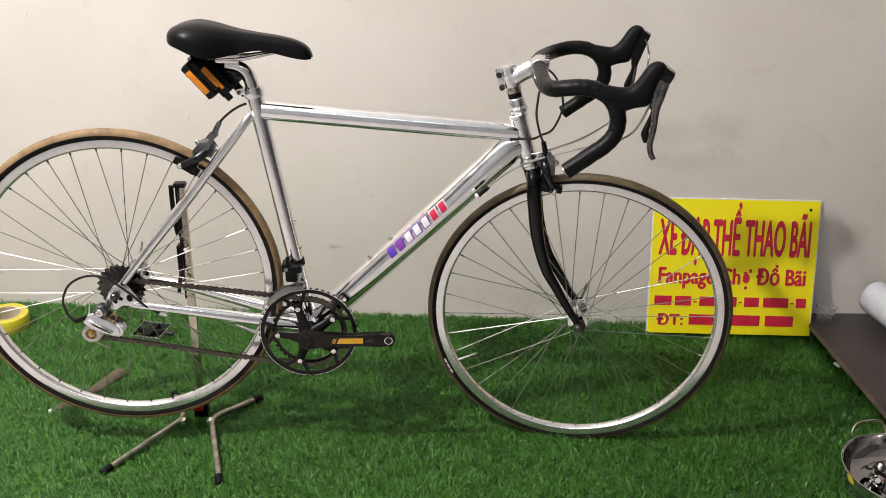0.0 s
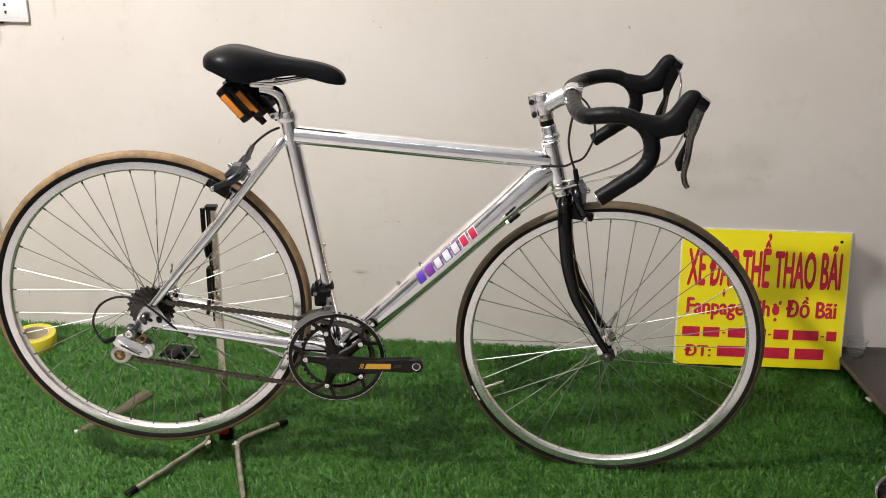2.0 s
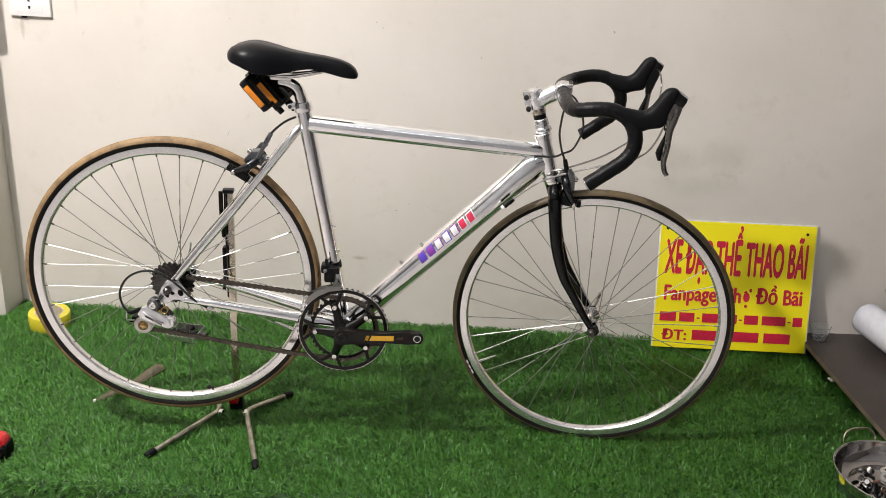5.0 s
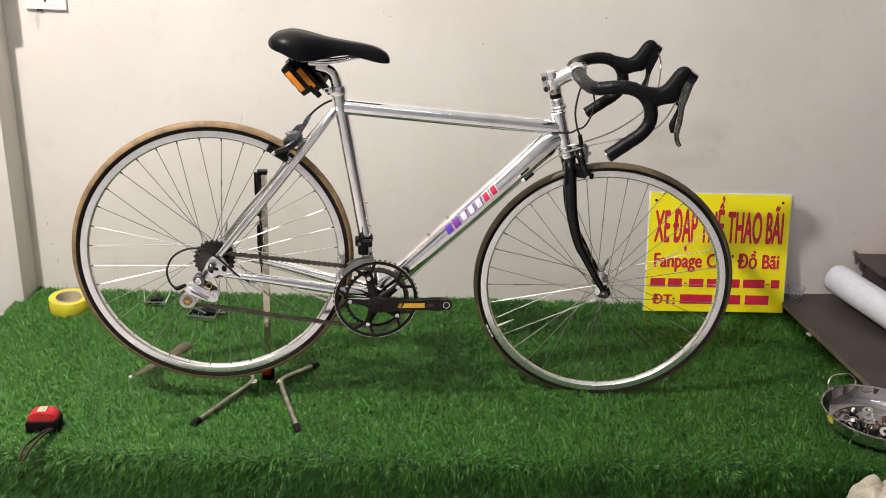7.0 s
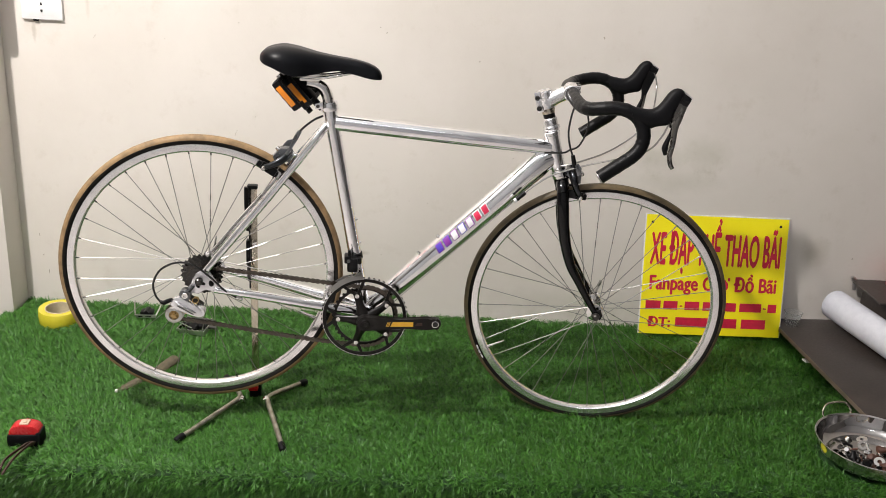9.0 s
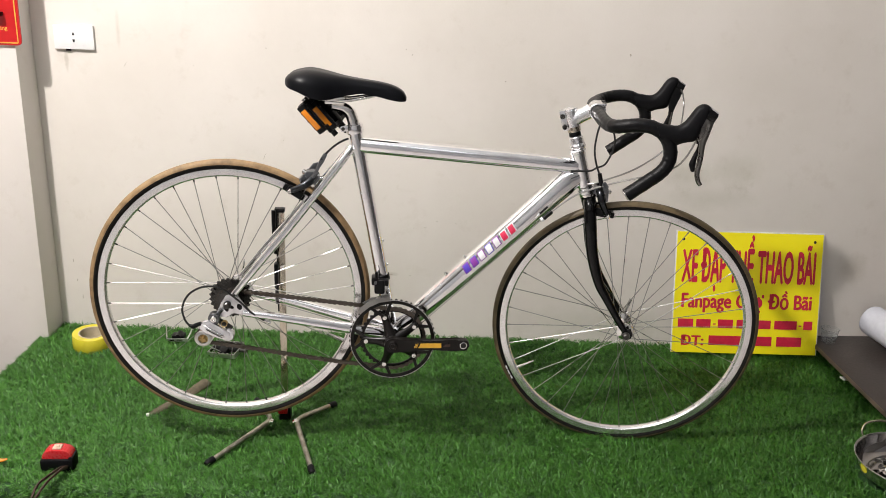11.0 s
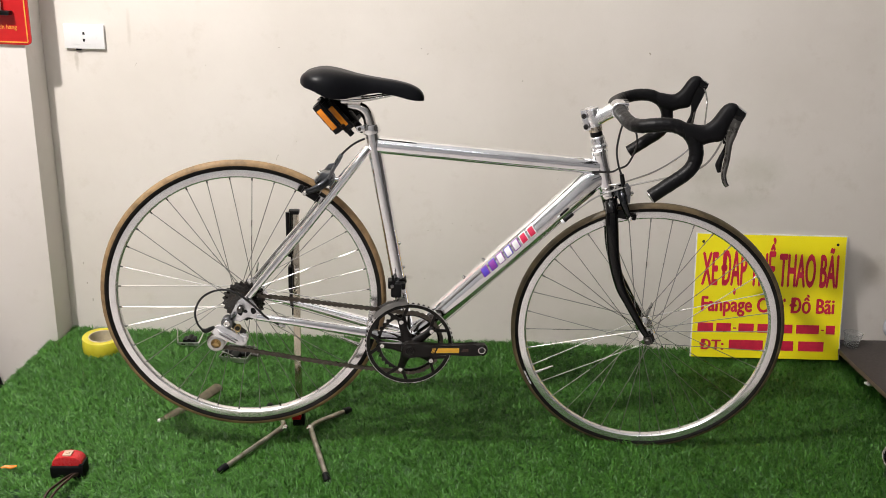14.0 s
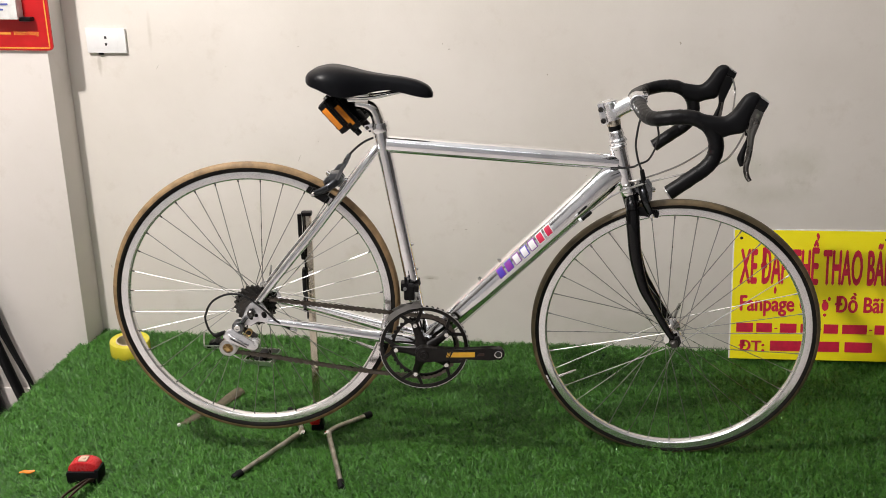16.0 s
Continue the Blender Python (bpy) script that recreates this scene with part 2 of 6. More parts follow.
# ---- building helpers ----
def part(name, bm, mat, parent=None, label="", at=None, smooth=True):
    """Links a bmesh as one mesh object, under a thing or a part."""
    me = bpy.data.meshes.new(name)
    bmesh.ops.recalc_face_normals(bm, faces=bm.faces)
    bm.to_mesh(me)
    bm.free()
    for m in mat if isinstance(mat, (list, tuple)) else [mat]:
        me.materials.append(m)
    if smooth:
        for p in me.polygons:
            p.use_smooth = True
        me.set_sharp_from_angle(angle=radians(38))
    ob = new(name, me)
    ob.parent = parent
    if at is not None:
        ob.matrix_basis = at
    if label:
        ob["label"] = label
    return ob


def thing(name, label, category, at=None, group="", kind=""):
    ob = new(name)
    ob.empty_display_size = 0.05
    if at is not None:
        ob.matrix_basis = at
    return tagged(ob, label, category, group, kind)


def basis(axis):
    z = Vector(axis).normalized()
    x = z.orthogonal().normalized()
    return x, z.cross(x), z


def curve(points, steps=8):
    """A smooth polyline through the points (Catmull-Rom)."""
    p = [Vector(q) for q in points]
    p = [2 * p[0] - p[1], *p, 2 * p[-1] - p[-2]]
    out = []
    for a, b, c, d in zip(p, p[1:], p[2:], p[3:]):
        for i in range(steps):
            t = i / steps
            out.append(0.5 * (2 * b + (c - a) * t + (2 * a - 5 * b + 4 * c - d) * t * t + (3 * b - a - 3 * c + d) * t ** 3))
    return out + [p[-2]]


def tube(points, radii, seg=14, bm=None, flat=1.0, up=None, caps=True):
    """A round (or flattened) bar along a polyline; radii: one number or one for each point."""
    bm = bm or bmesh.new()
    pts = [Vector(p) for p in points]
    n = len(pts)
    if not hasattr(radii, "__len__"):
        radii = [radii] * n
    elif len(radii) != n:
        radii = [float(v) for v in np.interp(np.linspace(0, 1, n), np.linspace(0, 1, len(radii)), radii)]
    side = None
    rings = []
    for i, p in enumerate(pts):
        d = (pts[min(i + 1, n - 1)] - pts[max(i - 1, 0)]).normalized()
        if side is None:
            side = Vector(up) if up else d.orthogonal()
        side = (side - d * side.dot(d)).normalized()
        other = d.cross(side)
        rings.append([bm.verts.new(p + radii[i] * (math.cos(a) * side + flat * math.sin(a) * other)) for a in (2 * math.pi * k / seg for k in range(seg))])
    for r, s in zip(rings, rings[1:]):
        for k in range(seg):
            bm.faces.new((r[k], r[(k + 1) % seg], s[(k + 1) % seg], s[k]))
    if caps:
        bm.faces.new(rings[0][::-1])
        bm.faces.new(rings[-1])
    return bm


def rod(a, b, r, r2=None, seg=14, bm=None):
    return tube([a, b], [r, r if r2 is None else r2], seg, bm)


def lathe(profile, centre=(0, 0, 0), axis=(0, 0, 1), seg=32, bm=None, closed=False, mats=None):
    """Turns a profile of (radius, height) about an axis; closed: the profile is a loop."""
    bm = bm or bmesh.new()
    x, y, z = basis(axis)
    c = Vector(centre)
    rows = []
    for r, h in profile:
        if r < 1e-6:
            rows.append([bm.verts.new(c + h * z)] * seg)
        else:
            rows.append([bm.verts.new(c + h * z + r * (math.cos(a) * x + math.sin(a) * y)) for a in (2 * math.pi * k / seg for k in range(seg))])
    pairs = list(zip(rows, rows[1:])) + ([(rows[-1], rows[0])] if closed else [])
    for i, (p, q) in enumerate(pairs):
        for k in range(seg):
            quad = []
            for v in (p[k], p[(k + 1) % seg], q[(k + 1) % seg], q[k]):
                if v not in quad:
                    quad.append(v)
            if len(quad) > 2:
                f = bm.faces.new(quad)
                if mats:
                    f.material_index = mats[i]
    return bm


def box(size, centre=(0, 0, 0), bevel=0.0, turn=None, bm=None, segments=2):
    b = bmesh.new()
    bmesh.ops.create_cube(b, size=1.0)
    bmesh.ops.scale(b, vec=size, verts=b.verts)
    if bevel:
        bmesh.ops.bevel(b, geom=b.edges[:], offset=bevel, segments=segments, affect="EDGES", profile=0.6)
    m = Matrix.Translation(centre) @ (turn or Matrix())
    bmesh.ops.transform(b, matrix=m, verts=b.verts)
    return b if bm is None else merge(bm, b)


def merge(first, *others):
    """Joins the other meshes into the first."""
    for b in others:
        me = bpy.data.meshes.new("joined")
        b.to_mesh(me)
        b.free()
        first.from_mesh(me)
        bpy.data.meshes.remove(me)
    return first


def prism(outline, depth, bevel=0.0, bm=None):
    """A plate: an outline of (x, z), with its thickness along y, centred on y = 0."""
    b = bmesh.new()
    front = [b.verts.new((x, -depth / 2, z)) for x, z in outline]
    back = [b.verts.new((x, depth / 2, z)) for x, z in outline]
    n = len(outline)
    caps = [b.faces.new(front), b.faces.new(back[::-1])]
    for i in range(n):
        b.faces.new((front[i], back[i], back[(i + 1) % n], front[(i + 1) % n]))
    if bevel:
        edges = {e for f in caps for e in f.edges}
        bmesh.ops.bevel(b, geom=list(edges), offset=bevel, segments=2, affect="EDGES", profile=0.6)
    return b if bm is None else merge(bm, b)


def moved(bm, m):
    bmesh.ops.transform(bm, matrix=m, verts=bm.verts)
    return bm


# ---- the room ----
WALL_Y, PILLAR_Y, PILLAR_X = 0.75, 0.634, -1.228
TURF_L, TURF_R, TURF_F = -1.25, 1.360, -0.190
X0, X1, Y0 = -3.2, 5.2, -5.2


def slab(name, lo, hi, mat, label, category, bevel=0.0):
    size = [b - a for a, b in zip(lo, hi)]
    mid = [(a + b) / 2 for a, b in zip(lo, hi)]
    ob = part(name, box(size, (0, 0, 0), bevel), mat, at=Matrix.Translation(mid), smooth=bool(bevel))
    return tagged(ob, label, category, kind="structure")


# Floor, ceiling, side and front walls are unseen, toned to steer the fill.
slab("floor", (X0, Y0, FLOOR_Z - 0.1), (X1, WALL_Y, FLOOR_Z), M_FLOOR, "unseen pale beige floor below the platform, toned for its reflections", "floor")
slab("ceiling", (X0, Y0, CEIL_Z), (X1, WALL_Y, CEIL_Z + 0.1), M_CEIL, "unseen white ceiling added to bounce light", "ceiling")
back_wall = slab("wall_back", (X0, WALL_Y, FLOOR_Z - 0.1), (X1, WALL_Y + 0.15, CEIL_Z + 0.1), M_WALL, "cream painted wall with faint scuffs, grime and darker patches", "wall")
slab("wall_left", (X0 - 0.15, Y0, FLOOR_Z - 0.1), (X0, WALL_Y + 0.15, CEIL_Z + 0.1), M_SIDE_WALL, "unseen dark grey side wall, kept dark to limit fill", "wall")
slab("wall_right", (X1, Y0, FLOOR_Z - 0.1), (X1 + 0.15, WALL_Y + 0.15, CEIL_Z + 0.1), M_SIDE_WALL, "unseen dark grey side wall, kept dark to limit fill", "wall")
slab("wall_front", (X0 - 0.15, Y0 - 0.15, FLOOR_Z - 0.1), (X1 + 0.15, Y0, CEIL_Z + 0.1), M_FRONT, "unseen light grey wall opposite, added for bounce and reflections", "wall")
slab("pillar", (-2.1, PILLAR_Y, FLOOR_Z), (PILLAR_X, WALL_Y - 0.001, CEIL_Z), M_PILLAR, "off-white painted pillar standing proud of the wall", "pillar", 0.004)
slab("baseboard", (-2.1, PILLAR_Y - 0.012, FLOOR_Z), (TURF_L - 0.03, PILLAR_Y - 0.0005, -0.15), M_PILLAR, "low off-white skirting at the pillar's foot", "baseboard", 0.003)

# small scuffs and chips in the wall's paint
rng = random.Random(5)


def scuff(x, z, w, h, turn=0.0):
    n = 9
    b = bmesh.new()
    pts = []
    for i in range(n):
        a = 2 * math.pi * i / n
        r = rng.uniform(0.55, 1.0)
        px, pz = w * r * math.cos(a), h * r * math.sin(a)
        c, s = math.cos(turn), math.sin(turn)
        pts.append((px * c - pz * s, px * s + pz * c))
    b = prism(pts, 0.0014)
    part("paint_chip", b, M_SCUFF, back_wall, at=Matrix.Translation((x - (X0 + X1) / 2, -0.0755, z - (CEIL_Z + FLOOR_Z) / 2)))


for x, z, w, h, a in ((-0.109, 0.940, 0.002, 0.0024, 0), (-0.090, 0.925, 0.0035, 0.0022, 0.4), (0.194, 0.855, 0.0026, 0.003, 0), (0.564, 0.947, 0.003, 0.005, 0.2), (-0.146, 0.22, 0.014, 0.0018, 0.05),
                      (-0.957, 0.867, 0.0008, 0.009, -0.6), (-0.75, 0.871, 0.0016, 0.0012, 0), (-0.545, 0.595, 0.0010, 0.010, -0.3), (-0.541, 0.604, 0.004, 0.0008, 0.7), (-0.484, 0.650, 0.0016, 0.0014, 0), (-0.075, 0.381, 0.004, 0.0009, 0.1), (-0.2, 0.222, 0.003, 0.0010, 0), (-0.082, 0.219, 0.003, 0.0009, -0.2), (-0.53, 0.93, 0.003, 0.0015, 0), (0.0, 0.405, 0.0025, 0.0015, 0),
                      (-0.038, 0.383, 0.005, 0.0010, 0), (0.06, 0.40, 0.0022, 0.0014, 0.3), (-1.174, 0.232, 0.0012, 0.007, 0.1),
                      (-1.154, 0.107, 0.0014, 0.009, -0.1), (-1.167, 0.164, 0.0022, 0.003, 0), (0.82, 0.60, 0.003, 0.001, 0.2), (0.32, 0.56, 0.003, 0.001, 0.4), (1.47, 0.28, 0.004, 0.003, 0.6)):
    scuff(x, z, w, h, a)

# ---- the turf platform ----
platform = slab("platform", (TURF_L + 0.03, TURF_F + 0.135, FLOOR_Z), (TURF_R - 0.01, WALL_Y - 0.002, -0.0045), M_PLY, "low plywood display platform under the artificial turf", "platform")

FOLD, TUCK = 0.028, radians(11)


def turf_section(s):
    """Place and outward normal across the mat: s runs from the wall forward, over the fold and down the front."""
    flat = WALL_Y - 0.004 - (TURF_F + FOLD)
    arc = FOLD * (math.pi / 2 + TUCK)
    if s < flat:
        return WALL_Y - 0.004 - s, 0.002, 0.0, 1.0
    if s < flat + arc:
        a = (s - flat) / FOLD
        return TURF_F + FOLD - FOLD * math.sin(a), 0.002 - FOLD + FOLD * math.cos(a), -math.sin(a), math.cos(a)
    # below the fold the mat is tucked back under
    d = s - flat - arc
    return TURF_F + FOLD - FOLD * math.cos(TUCK) + d * math.sin(TUCK), 0.002 - FOLD - FOLD * math.sin(TUCK) - d * math.cos(TUCK), -math.cos(TUCK), -math.sin(TUCK)


S_FLAT = WALL_Y - 0.004 - (TURF_F + FOLD)
S_END = S_FLAT + FOLD * (math.pi / 2 + TUCK) + 0.40


def turf_left(y):
    """The mat stops at the pillar, and runs on to the wall beside it."""
    return PILLAR_X + 0.002 if y > PILLAR_Y - 0.004 else TURF_L


def turf_backing():
    b = bmesh.new()
    ss = [0.0, 0.1, 0.3, S_FLAT * 0.6, S_FLAT * 0.9] + [S_FLAT + FOLD * (math.pi / 2 + TUCK) * i / 6 for i in range(7)] + [S_END - 0.2, S_END]
    rows = []
    for s in ss:
        y, z, ny, nz = turf_section(s)
        rows.append([b.verts.new((turf_left(y) if k == 0 else TURF_R, y, z)) for k in (0, 1)] + [b.verts.new((TURF_R, y - 0.006 * ny, z - 0.006 * nz)), b.verts.new((turf_left(y), y - 0.006 * ny, z - 0.006 * nz))])
    for p, q in zip(rows, rows[1:]):
        for k in range(4):
            b.faces.new((p[k], p[(k + 1) % 4], q[(k + 1) % 4], q[k]))
    b.faces.new(rows[0]), b.faces.new(rows[-1][::-1])
    # the side that hangs down at the left
    v = [b.verts.new(p) for p in ((TURF_L, PILLAR_Y - 0.006, -0.009), (TURF_L, TURF_F + FOLD, -0.009), (TURF_L, TURF_F + 0.095, -0.40), (TURF_L, PILLAR_Y - 0.006, -0.40))]
    w = [b.verts.new(p.co + Vector((0.006, 0, -0.001))) for p in v]
    b.faces.new(v), b.faces.new(w[::-1])
    for k in range(4):
        b.faces.new((v[k], w[k], w[(k + 1) % 4], v[(k + 1) % 4]))
    return b


turf = part("turf_mat", turf_backing(), M_TURF)
tagged(turf, "bright green artificial turf mat folded over the platform's front", "artificial turf", kind="structure")


def blades(count, place, seed, length=(0.014, 0.026)):
    """A mesh of bent, tapering plastic blades; place(rng, n) gives roots and normals."""
    r = np.random.RandomState(seed)
    # stitched in tufts: the blades of one tuft share a root, a height and a way of leaning
    tuft, up = place(r, count // TUFT)
    root, normal = np.repeat(tuft, TUFT, 0), np.repeat(up, TUFT, 0)
    n = len(root)
    root = root + 0.0022 * r.normal(size=(n, 3)) * (1 - np.abs(normal))
    lean_dir = r.normal(size=(n, 3)) + 0.8 * np.repeat(r.normal(size=tuft.shape), TUFT, 0)
    lean_dir[:, 2] -= 0.6 * np.clip(1 - normal[:, 2] * 1.4, 0, 1)
    lean_dir[:, 0] -= 1.0
    lean_dir -= normal * (lean_dir * normal).sum(1)[:, None]
    lean_dir /= np.linalg.norm(lean_dir, axis=1)[:, None]
    side = np.cross(normal, lean_dir)
    size = r.uniform(*length, n)[:, None] * np.repeat(r.uniform(0.72, 1.22, len(tuft)), TUFT)[:, None]
    droop = np.clip(1 - normal[:, 2] * 1.4, 0, 1)
    lean = np.radians(r.uniform(12, 62, n))[:, None]
    bend = np.radians(r.uniform(20, 95, n) * (1 - 0.6 * droop))[:, None]
    w = r.uniform(0.0007, 0.0013, n)[:, None]
    twist = np.radians(r.uniform(-50, 50, n))[:, None]
    side = np.cos(twist) * side + np.sin(twist) * lean_dir
    d1 = np.cos(lean) * normal + np.sin(lean) * lean_dir
    d2 = np.cos(lean + bend) * normal + np.sin(lean + bend) * lean_dir
    mid = root + 0.55 * size * d1
    tip = mid + 0.5 * size * d2
    co = np.stack([root - w * side, root + w * side, mid + 0.85 * w * side, mid - 0.85 * w * side, tip], 1).reshape(-1, 3)
    base = 5 * np.arange(n)[:, None]
    loops = np.concatenate([base + [0, 1, 2, 3], base + [3, 2, 4]], 1).ravel()
    me = bpy.data.meshes.new("grass_blades")
    me.vertices.add(5 * n)
    me.vertices.foreach_set("co", co.astype(np.float32).ravel())
    me.loops.add(7 * n)
    me.loops.foreach_set("vertex_index", loops.astype(np.int32))
    me.polygons.add(2 * n)
    starts = (7 * np.arange(n)[:, None] + [0, 4]).ravel()
    me.polygons.foreach_set("loop_start", starts.astype(np.int32))
    me.update(calc_edges=True)
    me.materials.append(M_GRASS)
    return me


def on_top(r, n):
    s = r.uniform(0.0, S_END, n)
    sec = np.array([turf_section(v) for v in s])
    left = np.where(sec[:, 0] > PILLAR_Y - 0.004, PILLAR_X + 0.006, TURF_L)
    x = left + (TURF_R - left) * r.uniform(0, 1, n)
    # pressed flat under the bowl and the board
    free = (np.hypot(x - 1.217, sec[:, 0] + 0.034) > 0.128) & ~((x > 1.285) & (sec[:, 0] > 0.10))
    return np.stack([x, sec[:, 0], sec[:, 1]], 1)[free], np.stack([0 * x, sec[:, 2], sec[:, 3]], 1)[free]


def on_side(r, n):
    y = r.uniform(TURF_F, PILLAR_Y - 0.01, n)
    z = 0.002 - 0.16 * r.uniform(0, 1, n) ** 1.6
    one = np.ones(n)
    up = np.clip(1 + z * 25, 0.0, 1.0)
    nrm = np.stack([-one, 0 * one, up], 1)
    return np.stack([TURF_L * one, y, z], 1), nrm / np.linalg.norm(nrm, axis=1)[:, None]


TUFT = 7
GRASS_COUNT = 476000
grass = new("grass_blades", blades(GRASS_COUNT, on_top, 3))
tagged(grass, "dense green plastic blades of the artificial turf", "artificial grass", kind="stuff")
grass_side = new("grass_blades", blades(22000, on_side, 4))
tagged(grass_side, "green plastic blades hanging over the turf mat's side edge", "artificial grass", kind="stuff")


# ---- the bicycle ----
# Its own frame: x forward, y to its left (towards the wall), z up from the turf; it stands nose-down, the rear wheel held off the ground.
BIKE = pose(-0.493, 0.052, 0, 0, 0, 4.07)
bike = thing("bicycle", "polished bare aluminium road bicycle with black drop handlebars on a stand", "bicycle", BIKE)
REAR, BB = Vector((-0.001, -0.003, 0.4145)), Vector((0.393, 0, 0.3175))
SEAT_TOP = Vector((0.2985, 0, 0.822))
HEAD_TOP, HEAD_LOW = Vector((0.8262, 0.004, 0.791)), Vector((0.8575, 0.003, 0.683))
Y = Vector((0, 1, 0))
# the steered part: turned a little to the bicycle's right about the fork's crown
FRONT = BIKE.inverted() @ pose(0.3695, 0.1184, 0, 0, 0, -4.5)
# below the crown the turned fork also leans, as the steering axis is raked
BARS = FRONT @ Matrix.Translation((0, 0, 0.8858)) @ pose(0, 0, 0, -0.1, 0, 0) @ Matrix.Translation((0, 0, -0.886))
LEANT = FRONT @ Matrix.Translation((0, 0, 0.666)) @ pose(0, 0, 0, 2.8, 0, 0) @ Matrix.Translation((0, 0, -0.666))
AXLE = Vector((0.1185, 0.0, 0.3325))


def at(v, y):
    return Vector((v[0], y, v[-1]))


# frame
frame_label = "polished bare aluminium"
part("seat_tube", rod(BB, SEAT_TOP, 0.0165, seg=28), M_ALU, bike, frame_label)
part("top_tube", tube([(0.312, 0, 0.7925), (0.56, 0, 0.7722), (0.828, 0.003, 0.7505)], 0.0192, 28), M_ALU, bike, frame_label)
down_bm = tube([BB + Vector((0.007, 0, 0.003)), (0.463, 0, 0.3762), (0.6245, 0.001, 0.5326), (0.700, 0.0015, 0.6056), (0.745, 0.002, 0.6491), (0.785, 0.002, 0.6878), (0.803, 0.002, 0.7052), (0.818, 0.003, 0.7180), (0.838, 0.003, 0.7250)], [0.0230, 0.0240, 0.0275, 0.0284, 0.0292, 0.0297, 0.0297, 0.0280, 0.0225], 36)
# the tube grows flat-sided towards the head
for v in down_bm.verts:
    v.co.y *= float(np.interp(v.co.x, [0.68, 0.76, 0.82], [1.0, 0.86, 0.64]))
down_tube = part("down_tube", down_bm, M_ALU, bike, frame_label)
head = part("head_tube", rod(HEAD_LOW, HEAD_TOP, 0.0182, seg=28), M_ALU, bike, frame_label)
axis = (HEAD_TOP - HEAD_LOW).normalized()
part("weld_collar", lathe([(0.0182, 0), (0.0208, 0.002), (0.0208, 0.011), (0.0182, 0.013)], HEAD_LOW, axis, 28), M_ALU, head)
part("weld_collar", lathe([(0.0182, 0), (0.0205, 0.002), (0.0205, 0.008), (0.0182, 0.010)], HEAD_TOP - axis * 0.010, axis, 28), M_ALU, head)
part("bottom_bracket", tube([at(BB, -0.036), at(BB, 0.036)], 0.0215, 28), M_ALU, bike, "polished aluminium bottom bracket shell")
for s in (-1, 1):
    part("seat_stay", tube(curve([(0.0135, s * 0.066, 0.437), (0.075, s * 0.059, 0.5145), (0.1535, s * 0.043, 0.610), (0.262, s * 0.021, 0.749), (0.291, s * 0.009, 0.786)], 6), [0.0075, 0.0090, 0.0098, 0.0100, 0.0092], 16), M_ALU, bike, frame_label)
    part("chain_stay", tube(curve([(0.034, s * 0.066, 0.392), (0.12, s * 0.058, 0.377), (0.285, s * 0.034, 0.340), (0.372, s * 0.024, 0.322)], 6), [0.0085, 0.0105, 0.0140, 0.0150], 18), M_ALU, bike, frame_label)
    plate = [(-0.012, 0.422), (-0.006, 0.436), (0.008, 0.442), (0.022, 0.440), (0.034, 0.420), (0.044, 0.398), (0.038, 0.385), (0.016, 0.392), (-0.002, 0.398)]
    if s < 0:
        plate = [(-0.016, 0.418), (-0.006, 0.434), (0.008, 0.442), (0.022, 0.440), (0.034, 0.420), (0.046, 0.400), (0.040, 0.386), (0.012, 0.393), (-0.004, 0.380), (-0.022, 0.384), (-0.026, 0.398), (-0.020, 0.408)]
    d = part("dropout", moved(prism(plate, 0.006, 0.001), Matrix.Translation((0, s * 0.066, 0))), M_SILVER, bike, "polished cut-out dropout plate")
    for hx, hz, hw, hh, tilt in ((-0.004, 0.4025, 0.0050, 0.0075, 25), (0.0085, 0.4070, 0.0055, 0.0042, -20), (0.0270, 0.4080, 0.0062, 0.0082, 15)):
        hole = [(hx + hw * math.cos(q) * math.cos(radians(tilt)) - hh * math.sin(q) * math.sin(radians(tilt)), hz + hw * math.cos(q) * math.sin(radians(tilt)) + hh * math.sin(q) * math.cos(radians(tilt))) for q in (2 * math.pi * k / 12 for k in range(12))]
        part("cut_out", moved(prism(hole, 0.0072, 0.0006), Matrix.Translation((0, s * 0.066, 0))), M_BLACK, d, "dark opening through the plate")
# bridges
part("stay_bridge", merge(rod((0.231, -0.028, 0.709), (0.231, 0.028, 0.709), 0.0062), rod((0.231, 0, 0.709), (0.204, 0, 0.711), 0.006)), M_ALU, bike)
part("stay_bridge", rod((0.300, -0.030, 0.338), (0.300, 0.030, 0.338), 0.0065), M_ALU, bike)
# bottle-cage bosses and small bolts
for p, d in (((0.363, 0, 0.556), (0.98, 0, 0.18)), ((0.3735, 0, 0.496), (0.98, 0, 0.18)), ((0.5700, 0, 0.516), (-0.68, 0, 0.73)), ((0.5245, 0, 0.4710), (-0.68, 0, 0.73))):
    d = Vector(d).normalized()
    part("bottle_boss", lathe([(0, 0.0050), (0.0026, 0.0050), (0.0032, 0.0036), (0.0032, 0.002), (0.0046, 0.0016), (0.0046, -0.006)], Vector(p) + d * 0.002, d, 12), M_CHROME, bike, "small chrome bolt")

# decal blocks along the down tube, on its right and upper side
DT0, DT1 = Vector((0.463, 0, 0.3762)), Vector((0.785, 0.002, 0.6878))
dt = (DT1 - DT0).normalized()
dt_up = Vector((-dt.z, 0, dt.x))


